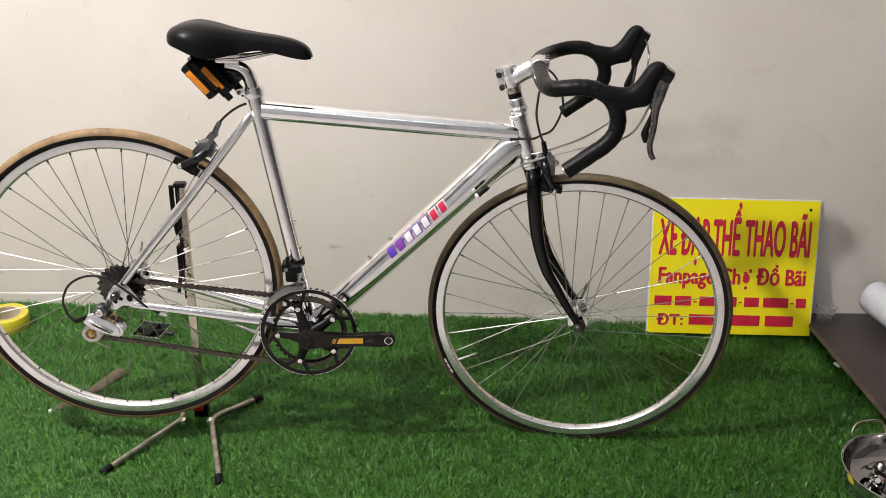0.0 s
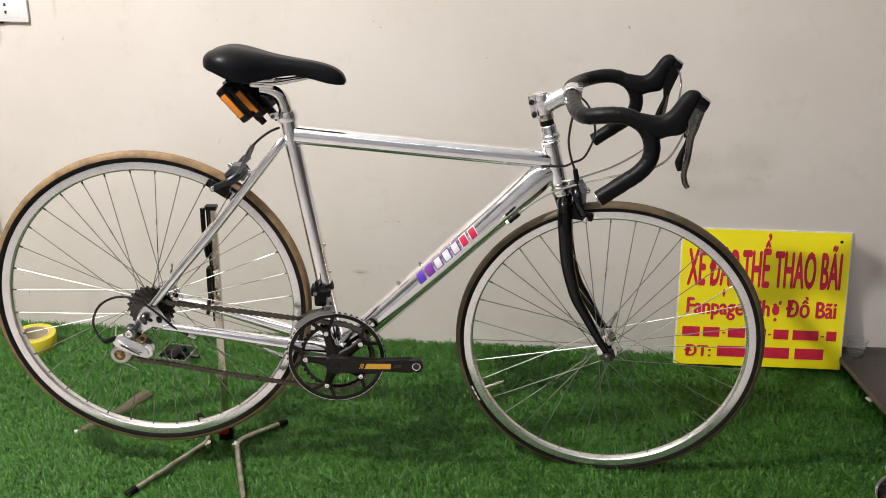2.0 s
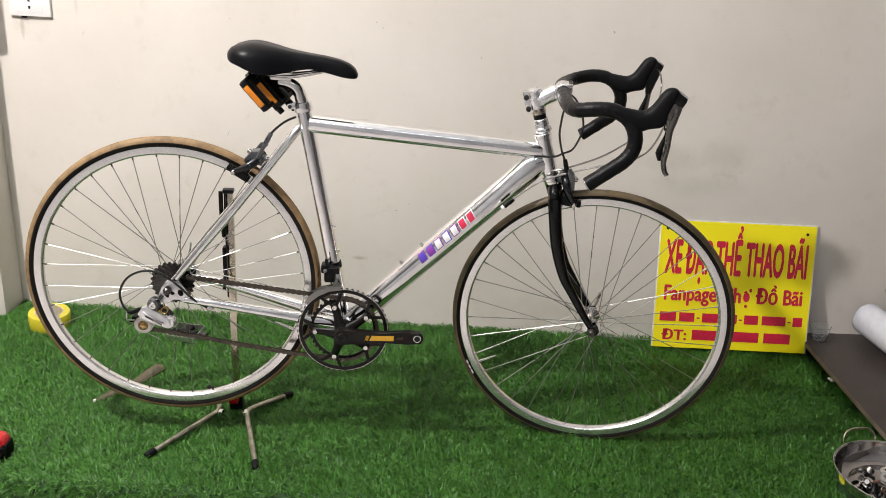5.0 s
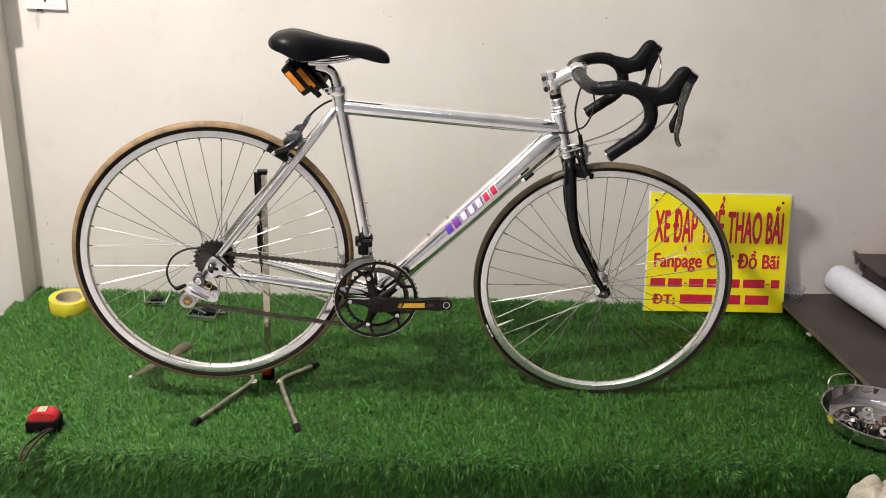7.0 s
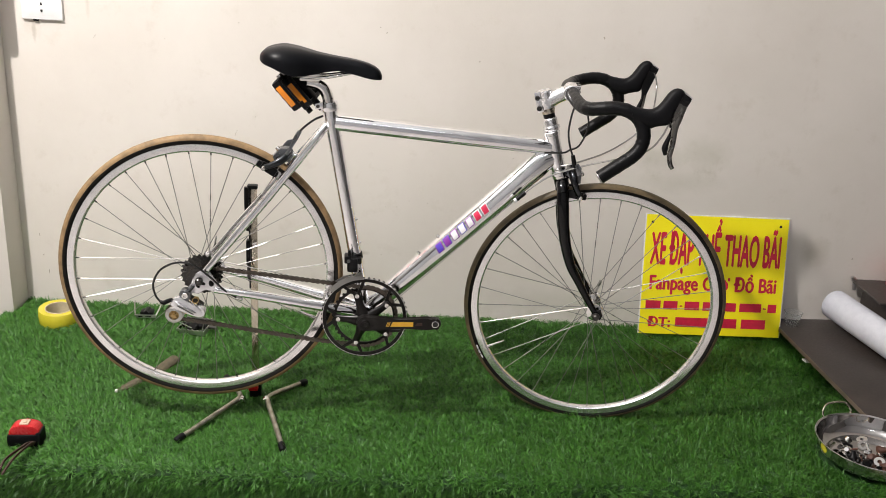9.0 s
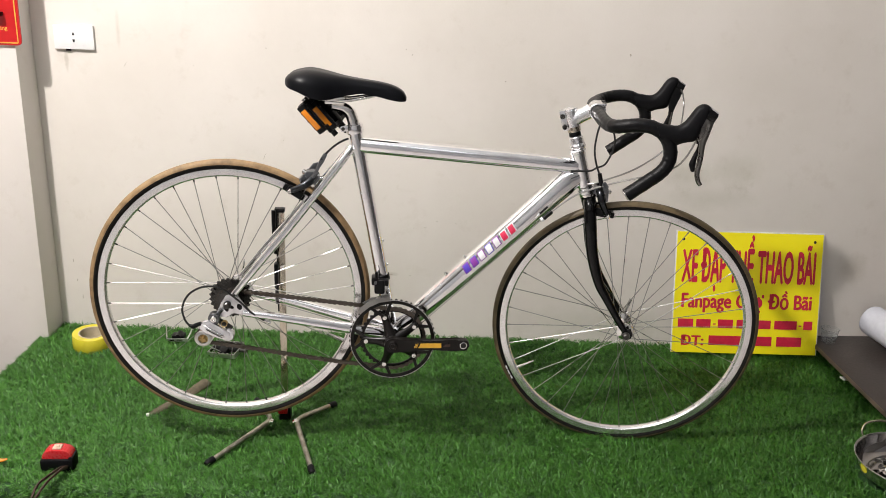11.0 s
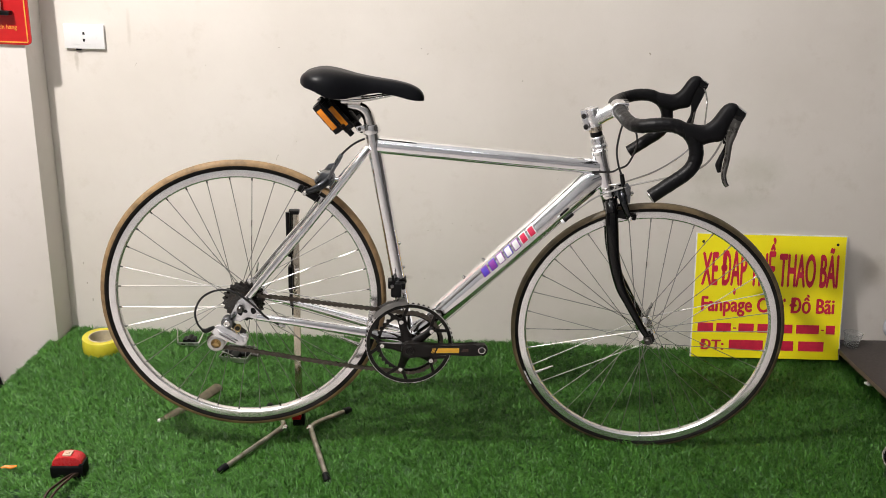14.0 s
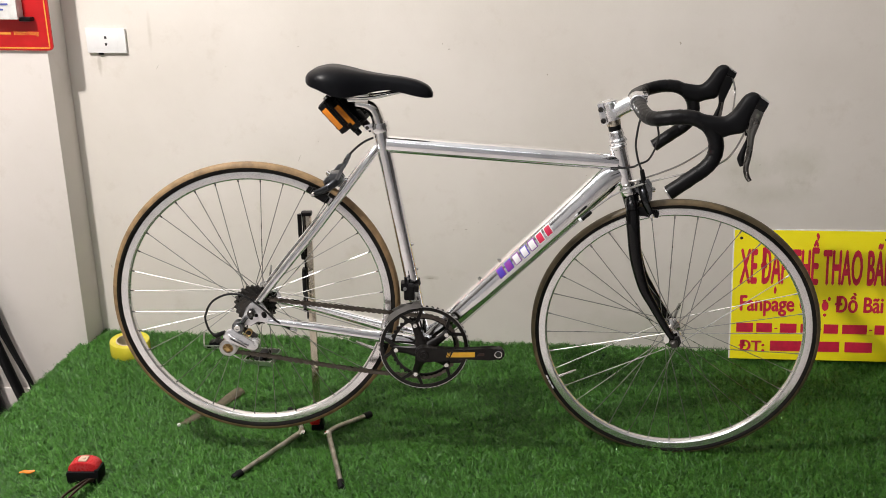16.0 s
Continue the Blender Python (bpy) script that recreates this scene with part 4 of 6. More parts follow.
def chain_mesh(path, y):
    """Links along a closed or open path in the bicycle's plane."""
    pts = [Vector((p[0], 0, p[1])) for p in path]
    total, marks = 0.0, [0.0]
    for a, b in zip(pts, pts[1:]):
        total += (b - a).length
        marks.append(total)
    n = int(total / 0.0127)
    b = bmesh.new()
    place = lambda s: Vector((np.interp(s, marks, [p.x for p in pts]), 0, np.interp(s, marks, [p.z for p in pts])))
    for i in range(n):
        p, q = place(i * 0.0127), place((i + 1) * 0.0127)
        d = (q - p).normalized()
        u = Vector((-d.z, 0, d.x))
        half = 0.0036 if i % 2 else 0.0024
        out = []
        for f, h in ((-0.35, 0.0), (-0.18, 0.0043), (0.15, 0.0046), (0.5, 0.0026), (0.85, 0.0046), (1.18, 0.0043), (1.35, 0.0)):
            out.append((p + (q - p) * f + u * h))
        out += [p + (q - p) * f - u * h for f, h in ((1.18, 0.0043), (0.85, 0.0046), (0.5, 0.0026), (0.15, 0.0046), (-0.18, 0.0043))]
        for s0, s1 in ((y - half - 0.0010, y - half), (y + half, y + half + 0.0010)):
            f0 = [b.verts.new((v.x, s0, v.z)) for v in out]
            f1 = [b.verts.new((v.x, s1, v.z)) for v in out]
            b.faces.new(f0), b.faces.new(f1[::-1])
            for k in range(len(out)):
                j = (k + 1) % len(out)
                b.faces.new((f0[k], f1[k], f1[j], f0[j]))
        rod((p.x, y - half - 0.001, p.z), (p.x, y + half + 0.001, p.z), 0.0032, seg=8, bm=b)
    return b


def arc(c, r, a0, a1, n=24):
    return [(c[0] + r * math.cos(radians(a0 + (a1 - a0) * k / n)), c[-1] + r * math.sin(radians(a0 + (a1 - a0) * k / n))) for k in range(n + 1)]


GUIDE, TENSION = (-0.038, 0.342), (-0.064, 0.3215)
chain_path = arc(BB, 0.0785, 95, -99) + [(0.2665, 0.2530), (0.15, 0.2715), (0.02, 0.2945), (-0.052, 0.3045)] + arc(TENSION, 0.0190, -80, -220, 10) + [(-0.034, 0.352)] + arc(REAR, 0.0275, 205, 82, 14)
part("chain", chain_mesh(chain_path + [chain_path[0]], -0.0445), M_CHAIN, bike, "greasy brown-black roller chain")

# rear derailleur
link = [(-0.067, 0.362), (-0.056, 0.379), (-0.044, 0.381), (-0.010, 0.358), (0.004, 0.350), (0.006, 0.338), (-0.006, 0.330), (-0.030, 0.340), (-0.056, 0.351)]
der = part("rear_derailleur", moved(prism(link, 0.013, 0.004), Matrix.Translation((0, -0.086, 0))), M_SILVER, bike, "silver alloy rear derailleur")
part("link_ridge", tube([(-0.052, -0.0915, 0.370), (-0.046, -0.0935, 0.3665), (-0.014, -0.0935, 0.3470), (-0.008, -0.0915, 0.3430)], [0.0030, 0.0058, 0.0058, 0.0030], 14, flat=0.4, up=(0, 1, 0)), M_CAST, der, "polished ridge of the outer link")
part("link_slot", moved(prism([(-0.050, 0.3585), (-0.049, 0.3605), (-0.012, 0.3385), (-0.013, 0.3365)], 0.0012), Matrix.Translation((0, -0.0927, 0))), M_BLACK, der, "dark slot along the link")
part("pivot_knuckle", lathe([(0, -0.012), (0.0125, -0.012), (0.0140, -0.010), (0.0140, 0.008), (0.0125, 0.010), (0, 0.010)], (-0.032, -0.076, 0.3830), -Y, 28), M_GUN, der, "dark grey pivot knuckle")
part("pivot_bolt", lathe([(0, 0.0), (0.0030, 0.0), (0.0036, 0.003), (0.0070, 0.003), (0.0082, 0.0015), (0.0082, -0.004)], (-0.032, -0.0875, 0.3830), -Y, 20), M_CHROME, der, "chrome hanger bolt")
part("hanger", tube([(-0.014, -0.067, 0.402), (-0.022, -0.068, 0.392), (-0.030, -0.070, 0.384)], [0.0100, 0.0095, 0.0105], 14, flat=0.5, up=(0, 1, 0)), M_GUN, der, "dark hanger arm")
part("lower_knuckle", lathe([(0, -0.014), (0.0120, -0.014), (0.0142, -0.011), (0.0142, 0.008), (0.0120, 0.011), (0, 0.011)], (0.000, -0.077, 0.3400), -Y, 28), M_SILVER, der, "rounded silver lower knuckle")
part("return_spring", tube([(-0.010 + 0.0072 * math.cos(k * 0.9), -0.066 - 0.0006 * k, 0.366 + 0.0072 * math.sin(k * 0.9)) for k in range(22)], 0.0011, 6), M_GOLD, der, "brassy return spring")
part("inner_link", tube([(-0.030, -0.066, 0.376), (-0.014, -0.064, 0.364), (0.006, -0.064, 0.350)], [0.0080, 0.0105, 0.0095], 14, flat=0.6, up=(0, 1, 0)), M_DARKSTEEL, der, "dark inner link")
for cx, cz in (TENSION, GUIDE):
    part("jockey_wheel", cog(0.0170, 11, 0.003, 0.004, -0.0560, (cx, 0, cz)), M_GOLD, der, "brass-coloured jockey wheel")
part("cage_ring", lathe([(0.0120, 0.0), (0.0185, 0.0), (0.0205, -0.0015), (0.0205, -0.0035), (0.0185, -0.0045), (0.0120, -0.0045)], (TENSION[0], -0.0640, TENSION[1]), -Y, 32, closed=True), M_SATIN, der, "round alloy cage plate")
for k in range(6):
    a = radians(15 + 60 * k)
    part("pulley_spoke", rod((TENSION[0], -0.0610, TENSION[1]), (TENSION[0] + 0.0150 * math.cos(a), -0.0610, TENSION[1] + 0.0150 * math.sin(a)), 0.0026, 0.0019, 8), M_GOLD, der, "brass-coloured pulley arm")
part("jockey_hub", lathe([(0.0, 0.004), (0.0036, 0.004), (0.0042, 0.001), (0.0060, 0.001), (0.0065, -0.003)], (TENSION[0], -0.0640, TENSION[1]), -Y, 18), M_GOLD, der)
part("cage_plate", moved(prism([(-0.076, 0.336), (-0.052, 0.352), (-0.028, 0.352), (-0.030, 0.334), (-0.050, 0.304), (-0.074, 0.306)], 0.002), Matrix.Translation((0, -0.049, 0))), M_SATIN, der)
part("cable_screw", rod((-0.046, -0.090, 0.316), (-0.018, -0.092, 0.302), 0.0018, 0.0010, 8), M_CHROME, der, "bright cable end")
part("adjuster", tube([(-0.062, -0.084, 0.372), (-0.074, -0.083, 0.366), (-0.082, -0.082, 0.362), (-0.090, -0.081, 0.364)], [0.0042, 0.0055, 0.0055, 0.0040], 12), M_BLACK, der, "black cable adjuster")

# front derailleur and its clamp
fd = part("front_derailleur", moved(prism([(0.304, 0.388), (0.312, 0.402), (0.332, 0.418), (0.356, 0.429), (0.386, 0.432), (0.388, 0.421), (0.360, 0.418), (0.336, 0.406), (0.316, 0.388)], 0.003, 0.0008), Matrix.Translation((0, -0.057, 0))), M_SPOKE, bike, "grey alloy front derailleur cage")
part("cage_plate", moved(prism([(0.300, 0.388), (0.312, 0.404), (0.340, 0.422), (0.384, 0.432), (0.386, 0.418), (0.340, 0.402), (0.318, 0.384)], 0.002), Matrix.Translation((0, -0.038, 0))), M_SATIN, fd)
part("mount_body", merge(box((0.026, 0.026, 0.036), (0.3600, -0.030, 0.4500), 0.006), box((0.018, 0.030, 0.020), (0.349, -0.026, 0.4640), 0.004), box((0.012, 0.020, 0.016), (0.3760, -0.030, 0.4600), 0.004), rod((0.352, -0.036, 0.470), (0.352, -0.036, 0.488), 0.0035)), M_BLACK, fd, "black derailleur body")
part("seat_tube_band", lathe([(0.0165, -0.008), (0.0188, -0.007), (0.0188, 0.007), (0.0165, 0.008)], BB + post_dir * 0.147, post_dir, 28), M_BLACK, fd)
part("band_bolt", rod((0.348, -0.040, 0.462), (0.350, -0.0455, 0.463), 0.0045), M_CHROME, fd)


# brakes
def caliper(name, m, parent, label):
    """A dual-pivot caliper: curved arms over the tyre, pads at the rim, a tall arm for the cable. Local x: away from the frame."""
    body = part(name, moved(prism([(-0.012, 0.012), (0.010, 0.018), (0.024, 0.008), (0.028, -0.018), (0.018, -0.026), (0.006, -0.012), (-0.012, -0.008)], 0.034, 0.004), m), M_GUN, parent, label)
    for s in (-1, 1):
        arm = tube(curve([(-0.002, s * 0.006, 0.010), (0.002, s * 0.026, 0.004), (0.010, s * 0.036, -0.014), (0.022, s * 0.035, -0.034), (0.032, s * 0.031, -0.048)], 4), [0.0090, 0.0095, 0.0090, 0.0075, 0.0065], 12, flat=0.8)
        part("brake_arm", moved(arm, m), M_CALIPER, body, "grey forged brake arm")
        part("brake_pad", moved(box((0.056, 0.011, 0.015), (0.022, s * 0.0175, -0.049), 0.004), m), M_BLACK, body, "black brake pad")
        part("pad_holder", moved(box((0.040, 0.010, 0.020), (0.020, s * 0.0240, -0.046), 0.004), m), M_BLACK, body)
        part("pad_bolt", moved(lathe([(0, 0.006), (0.0035, 0.006), (0.0052, 0.004), (0.0060, -0.006)], (0.032, s * 0.0385, -0.048), (0, s, 0), 14), m), M_CHROME, body, "bright pad bolt")
    part("pivot_bolt", moved(lathe([(0, 0.006), (0.004, 0.006), (0.0062, 0.003), (0.0062, -0.02)], (0.026, 0, 0.002), (1, 0, 0), 14), m), M_CHROME, body)
    part("quick_lever", moved(prism([(0.006, -0.006), (0.020, -0.004), (0.018, 0.014), (0.008, 0.024), (0.0, 0.018)], 0.006, 0.0015), m @ Matrix.Translation((0, -0.030, 0.010))), M_GUN, body)
    return body


REAR_BRAKE = Matrix(((-0.84, 0, 0.54, 0.201), (0, -1, 0, 0), (0.54, 0, 0.84, 0.709), (0, 0, 0, 1)))
rear_brake = caliper("rear_brake", REAR_BRAKE, bike, "grey side-pull rear brake caliper")
FRONT_BRAKE = LEANT @ Matrix.Translation((0.021, 0, 0.690)) @ Matrix.Rotation(radians(8), 4, "Y")
front_brake = caliper("front_brake", FRONT_BRAKE, bike, "grey side-pull front brake caliper")
part("cable_barrel", tube([(0.197, -0.030, 0.710), (0.215, -0.027, 0.744), (0.222, -0.026, 0.757), (0.231, -0.025, 0.774)], [0.0042, 0.0042, 0.0058, 0.0050], 12), M_GUN, rear_brake, "alloy cable adjuster barrel")
part("cable_barrel", tube([(0.036, -0.032, 0.672), (0.026, -0.031, 0.706), (0.0225, -0.031, 0.722), (0.018, -0.030, 0.740)], [0.0036, 0.0046, 0.0056, 0.0050], 12), M_BLACK, front_brake, "black cable adjuster barrel", at=FRONT)

# handlebar with wound tape, hoods and levers
def bar_path(s):
    back = 0.006 if s > 0 else 0.0
    return [(0.0005, s * 0.020, 0.886), (0.0035 - back, s * 0.070, 0.884), (0.0085 - back, s * 0.120, 0.882), (0.0170 - back * 0.8, s * 0.160, 0.8805), (0.0310 - back * 0.5, s * 0.189, 0.8830), (0.0530, s * 0.203, 0.8885), (0.0760, s * 0.208, 0.8915), (0.1020, s * 0.210, 0.8895), (0.1260, s * 0.212, 0.8775),
            (0.1410, s * 0.214, 0.8570), (0.1460, s * 0.217, 0.8330), (0.1405, s * 0.220, 0.8100), (0.1250, s * 0.223, 0.7910), (0.1050, s * 0.225, 0.7755), (0.0600, s * 0.228, 0.7410)]


bar = part("handlebar", tube([BAR - Y * 0.050, BAR + Y * 0.050], [0.0131, 0.0131], 20), M_ALU, bike, "drop handlebar wound in black tape", at=BARS)
for s in (-1, 1):
    pts = curve(bar_path(s), 10)
    wound = [0.0150 + 0.00022 * math.sin(i * 1.1) + (0.00025 if i % 7 == 0 else 0) for i in range(len(pts))]
    wound[0] = 0.0135
    part("bar_tape", tube(pts[2:], wound[2:], 20), M_TAPE, bar, "black wound bar tape")
    end = Vector(bar_path(s)[-1])
    d = (end - Vector(bar_path(s)[-2])).normalized()
    part("bar_plug", lathe([(0, 0.003), (0.009, 0.003), (0.0132, 0.001), (0.0132, -0.004)], end, d, 20), M_CHROME if s > 0 else M_SATIN, bar, "pale bar-end plug")


def brake_lever(s):
    """Hood with a raised horn, and the curved blade with its small shift paddle."""
    y = s * 0.211
    #        upper edge        lower edge       half width
    rows = [((0.1080, 0.9005), (0.1230, 0.8600), 0.0160), ((0.1300, 0.8972), (0.1420, 0.8545), 0.0170), ((0.1480, 0.8952), (0.1560, 0.8535), 0.0168), ((0.1590, 0.8965), (0.1690, 0.8585), 0.0165),
            ((0.1690, 0.9040), (0.1810, 0.8612), 0.0165), ((0.1770, 0.9150), (0.1910, 0.8630), 0.0168), ((0.1850, 0.9285), (0.1980, 0.8680), 0.0168), ((0.1930, 0.9385), (0.2015, 0.8790), 0.0164),
            ((0.2030, 0.9435), (0.2050, 0.8930), 0.0155), ((0.2130, 0.9425), (0.2095, 0.9070), 0.0142), ((0.2185, 0.9385), (0.2125, 0.9160), 0.0120)]
    upper = curve([(p[0], p[1], w) for p, q, w in rows], 3)
    lower = curve([(q[0], q[1], 0) for p, q, w in rows], 3)
    b = bmesh.new()
    rings = []
    for (x0, z0, w), (x1, z1, _) in zip(upper, lower):
        c, u = Vector(((x0 + x1) / 2, y, (z0 + z1) / 2)), Vector(((x0 - x1) / 2, 0, (z0 - z1) / 2))
        rings.append([b.verts.new(c + math.copysign(abs(math.cos(t)) ** 0.8, math.cos(t)) * u + w * math.copysign(abs(math.sin(t)) ** 0.8, math.sin(t)) * Y) for t in (2 * math.pi * k / 18 for k in range(18))])
    for p, q in zip(rings, rings[1:]):
        for k in range(18):
            b.faces.new((p[k], p[(k + 1) % 18], q[(k + 1) % 18], q[k]))
    b.faces.new(rings[0][::-1]), b.faces.new(rings[-1])
    bmesh.ops.recalc_face_normals(b, faces=b.faces)
    hood = part("brake_lever", b, M_HOOD, bike, "black rubber brake hood with curved lever", at=BARS)
    part("name_cap", moved(prism([(0.2185, 0.9392), (0.2368, 0.9270), (0.2364, 0.9228), (0.2205, 0.9335)], 0.0195, 0.0015), Matrix.Translation((0, y, 0))), M_SATIN, hood, "grey alloy cap on the hood's nose")
    part("lever_nose", moved(prism([(0.2080, 0.9370), (0.2165, 0.9380), (0.2362, 0.9250), (0.2350, 0.9180), (0.2290, 0.9060), (0.2185, 0.9100), (0.2090, 0.9120)], 0.0215, 0.004), Matrix.Translation((0, y, 0))), M_FORK, hood, "glossy black lever nose")
    part("lever_pivot", moved(prism([(0.2080, 0.9180), (0.2195, 0.9165), (0.2300, 0.9092), (0.2245, 0.8930), (0.2170, 0.8760), (0.2125, 0.8640), (0.2020, 0.8640), (0.1990, 0.8760), (0.2020, 0.8960)], 0.0200, 0.004), Matrix.Translation((0, y, 0))), M_LEVER, hood, "grey alloy lever head")
    part("lever_cover", moved(prism([(0.2060, 0.9190), (0.2205, 0.9180), (0.2310, 0.9100), (0.2250, 0.8925), (0.2180, 0.8760), (0.2125, 0.8560), (0.2010, 0.8560), (0.1985, 0.8760), (0.2010, 0.8960)], 0.0040, 0.0015), Matrix.Translation((0, y - s * 0.0110, 0))), M_BLACK, hood, "black plastic inner cover")
    blade = tube(curve([(0.2200, y, 0.9020), (0.2145, y + s * 0.003, 0.8780), (0.2100, y + s * 0.006, 0.8580), (0.2085, y + s * 0.011, 0.8254), (0.2045, y + s * 0.016, 0.7993), (0.2075, y + s * 0.020, 0.7829), (0.2135, y + s * 0.022, 0.7735)], 6), [0.0090, 0.0080, 0.0066, 0.0058, 0.0055, 0.0052, 0.0044], 14, flat=1.35, up=(1, 0, 0))
    part("lever_blade", blade, M_LEVER, hood, "grey alloy lever blade")
    paddle = tube(curve([(0.2080, y, 0.8750), (0.2050, y - s * 0.004, 0.8480), (0.1990, y - s * 0.004, 0.8260), (0.1965, y - s * 0.004, 0.8120), (0.1990, y - s * 0.004, 0.7970)], 5), [0.0030, 0.0034, 0.0055, 0.0075, 0.0040], 12, flat=1.2, up=(1, 0, 0))
    part("shift_paddle", paddle, M_BLACK, hood, "small black shift paddle")
    return hood


for s in (-1, 1):
    brake_lever(s)

# cables
def cable(name, pts, r, mat, m=None, label=""):
    return part(name, tube(curve(pts, 8), r, 8), mat, bike, label, at=m)


cable("brake_cable", [(0.010, -0.060, 0.872), (0.0045, -0.056, 0.850), (0.0020, -0.048, 0.828), (0.0010, -0.040, 0.796), (0.0085, -0.032, 0.762), (0.018, -0.030, 0.738)], 0.0024, M_CABLE, FRONT, "black front brake cable")
cable("brake_cable", [(0.014, 0.062, 0.872), (0.034, 0.048, 0.858), (0.0480, 0.030, 0.832), (0.0534, 0.030, 0.796), (0.0362, 0.020, 0.754), (0.012, 0.0, 0.745), (-0.0057, -0.020, 0.742), (-0.050, -0.026, 0.741)], 0.0024, M_CABLE, FRONT, "black rear brake cable")
cable("shift_cable", [(0.2250, 0.200, 0.915), (0.2320, 0.196, 0.900), (0.2340, 0.180, 0.870), (0.2150, 0.100, 0.825), (0.1798, 0.050, 0.792), (0.1405, 0.030, 0.763), (0.093, 0.0, 0.7415), (0.0406, -0.020, 0.7245), (0.0004, -0.026, 0.7124), (-0.045, 0.014, 0.700)], 0.0020, M_WIRE, FRONT, "grey shift cable housing")
cable("shift_cable", [(0.2060, -0.200, 0.876), (0.2003, -0.190, 0.858), (0.1908, -0.170, 0.824), (0.1745, -0.150, 0.794), (0.140, -0.090, 0.756), (0.1115, -0.050, 0.7395), (0.0651, -0.034, 0.7225), (0.0153, -0.034, 0.706), (-0.029, -0.038, 0.688), (-0.062, -0.048, 0.668), (-0.0886, -0.0550, 0.647)], 0.0022, M_WIRE, FRONT, "grey shift cable housing")
part("cable_stop", tube([(0.770, -0.034, 0.646), (0.762, -0.034, 0.639), (0.758, -0.034, 0.635), (0.750, -0.034, 0.628)], [0.0052, 0.0062, 0.0050, 0.0062], 12), M_BLACK, bike, "black and white cable adjuster on the down tube")
part("cable_stop", tube([(0.753, -0.034, 0.6305), (0.745, -0.034, 0.6235)], 0.0056, 12), M_WHITE_INK, bike, "white adjuster ferrule")
cable("shift_wire", [(0.746, -0.034, 0.6240), (0.645, -0.0265, 0.524), (0.545, -0.0195, 0.424), (0.444, -0.012, 0.324)], 0.0010, M_SPOKE, label="bright bare shift wire")
cable("shift_cable", [(0.086, -0.066, 0.371), (0.056, -0.072, 0.394), (0.026, -0.078, 0.428), (-0.012, -0.083, 0.460), (-0.050, -0.085, 0.465), (-0.086, -0.084, 0.446), (-0.104, -0.083, 0.411), (-0.100, -0.082, 0.380), (-0.089, -0.081, 0.363)], 0.0026, M_CABLE, label="black looped rear shift cable")
part("cable_ferrule", tube([(0.084, -0.066, 0.372), (0.099, -0.064, 0.366)], 0.0044, 12), M_CHROME, bike, "bright cable stop")
cable("brake_cable", [(0.283, -0.010, 0.808), (0.268, -0.018, 0.803), (0.252, -0.022, 0.793), (0.238, -0.025, 0.781), (0.230, -0.025, 0.772)], 0.0026, M_CABLE, label="black rear brake cable")
cable("brake_wire", [(0.198, -0.030, 0.712), (0.188, -0.030, 0.694), (0.180, -0.031, 0.682)], 0.0009, M_SPOKE)


# ---- things round the bicycle ----
def stand():
    """A folding steel stand: a flat column with a hook, and two bent tubes for feet."""
    m = pose(-0.391, 0.163, 0, 0, 0, 4.07)
    inv = m.inverted()
    ob = thing("bike_stand", "worn steel bicycle display stand with black rubber feet", "bike stand", m)
    col = part("column", box((0.018, 0.014, 0.555), (0.0010, 0, 0.320), 0.003), M_COLUMN, ob, "flat chromed steel column")
    part("column_edge", box((0.0036, 0.016, 0.270), (-0.0095, 0, 0.463), 0.0012), M_BLACK, ob, "thin black strip along the column's rear side")
    part("top_cap", box((0.026, 0.022, 0.010), (-0.001, 0, 0.600), 0.003), M_BLACK, col)
    part("hook", tube(curve([(-0.012, -0.014, 0.490), (-0.013, -0.022, 0.520), (-0.014, -0.026, 0.560), (-0.014, -0.026, 0.606)], 4), 0.0052, 10), M_BLACK, ob, "black rubber-coated hook")
    part("slide_block", box((0.010, 0.024, 0.066), (-0.012, -0.010, 0.430), 0.003), M_BLACK, ob, "black sliding clamp")
    part("clamp_bolt", rod((0.004, -0.022, 0.455), (0.004, 0.014, 0.455), 0.005), M_CHROME, ob)
    part("hook", tube(curve([(-0.010, -0.015, 0.405), (-0.008, -0.050, 0.390), (-0.002, -0.085, 0.384)], 4), 0.0045, 10), M_BLACK, ob, "black rubber-coated hook")
    part("foot_block", box((0.032, 0.030, 0.040), (0, 0.004, 0.032), 0.005), M_BLACK, ob, "black foot bracket")
    part("red_collar", box((0.026, 0.020, 0.026), (-0.004, -0.014, 0.050), 0.005), M_RED_PLASTIC, ob, "red plastic collar")
    feet = (((-0.540, -0.071), (-0.418, 0.118), (-0.484, 0.250)), ((-0.282, -0.094), (-0.356, 0.122), (-0.270, 0.243)))
    for front, bend, back in feet:
        f, b, k = (inv @ Vector((*p, z)) for p, z in ((front, 0.014), (bend, 0.033), (back, 0.015)))
        leg = part("leg", tube(curve([f, f.lerp(b, 0.5), f.lerp(b, 0.84), b.lerp((f + k) / 2, 0.07), b.lerp(k, 0.25), b.lerp(k, 0.6), k], 8), 0.0068, 14), M_RUSTY, ob, "bent bare steel tube leg")
        for end, nxt in ((f, b), (k, b)):
            d = (nxt - end).normalized()
            part("foot_cap", lathe([(0, -0.010), (0.0065, -0.0095), (0.0090, -0.006), (0.0094, 0.012), (0.0088, 0.017), (0.0066, 0.018)], end, d, 16), M_HOOD, leg, "black rubber foot cap")
        part("leg_bolt", lathe([(0, 0.010), (0.005, 0.010), (0.0075, 0.006), (0.0075, -0.004)], b + Vector((0, -0.012, 0)), (0, -1, 0), 6), M_CHROME, ob, "bright hexagon bolt")
    return ob


stand()


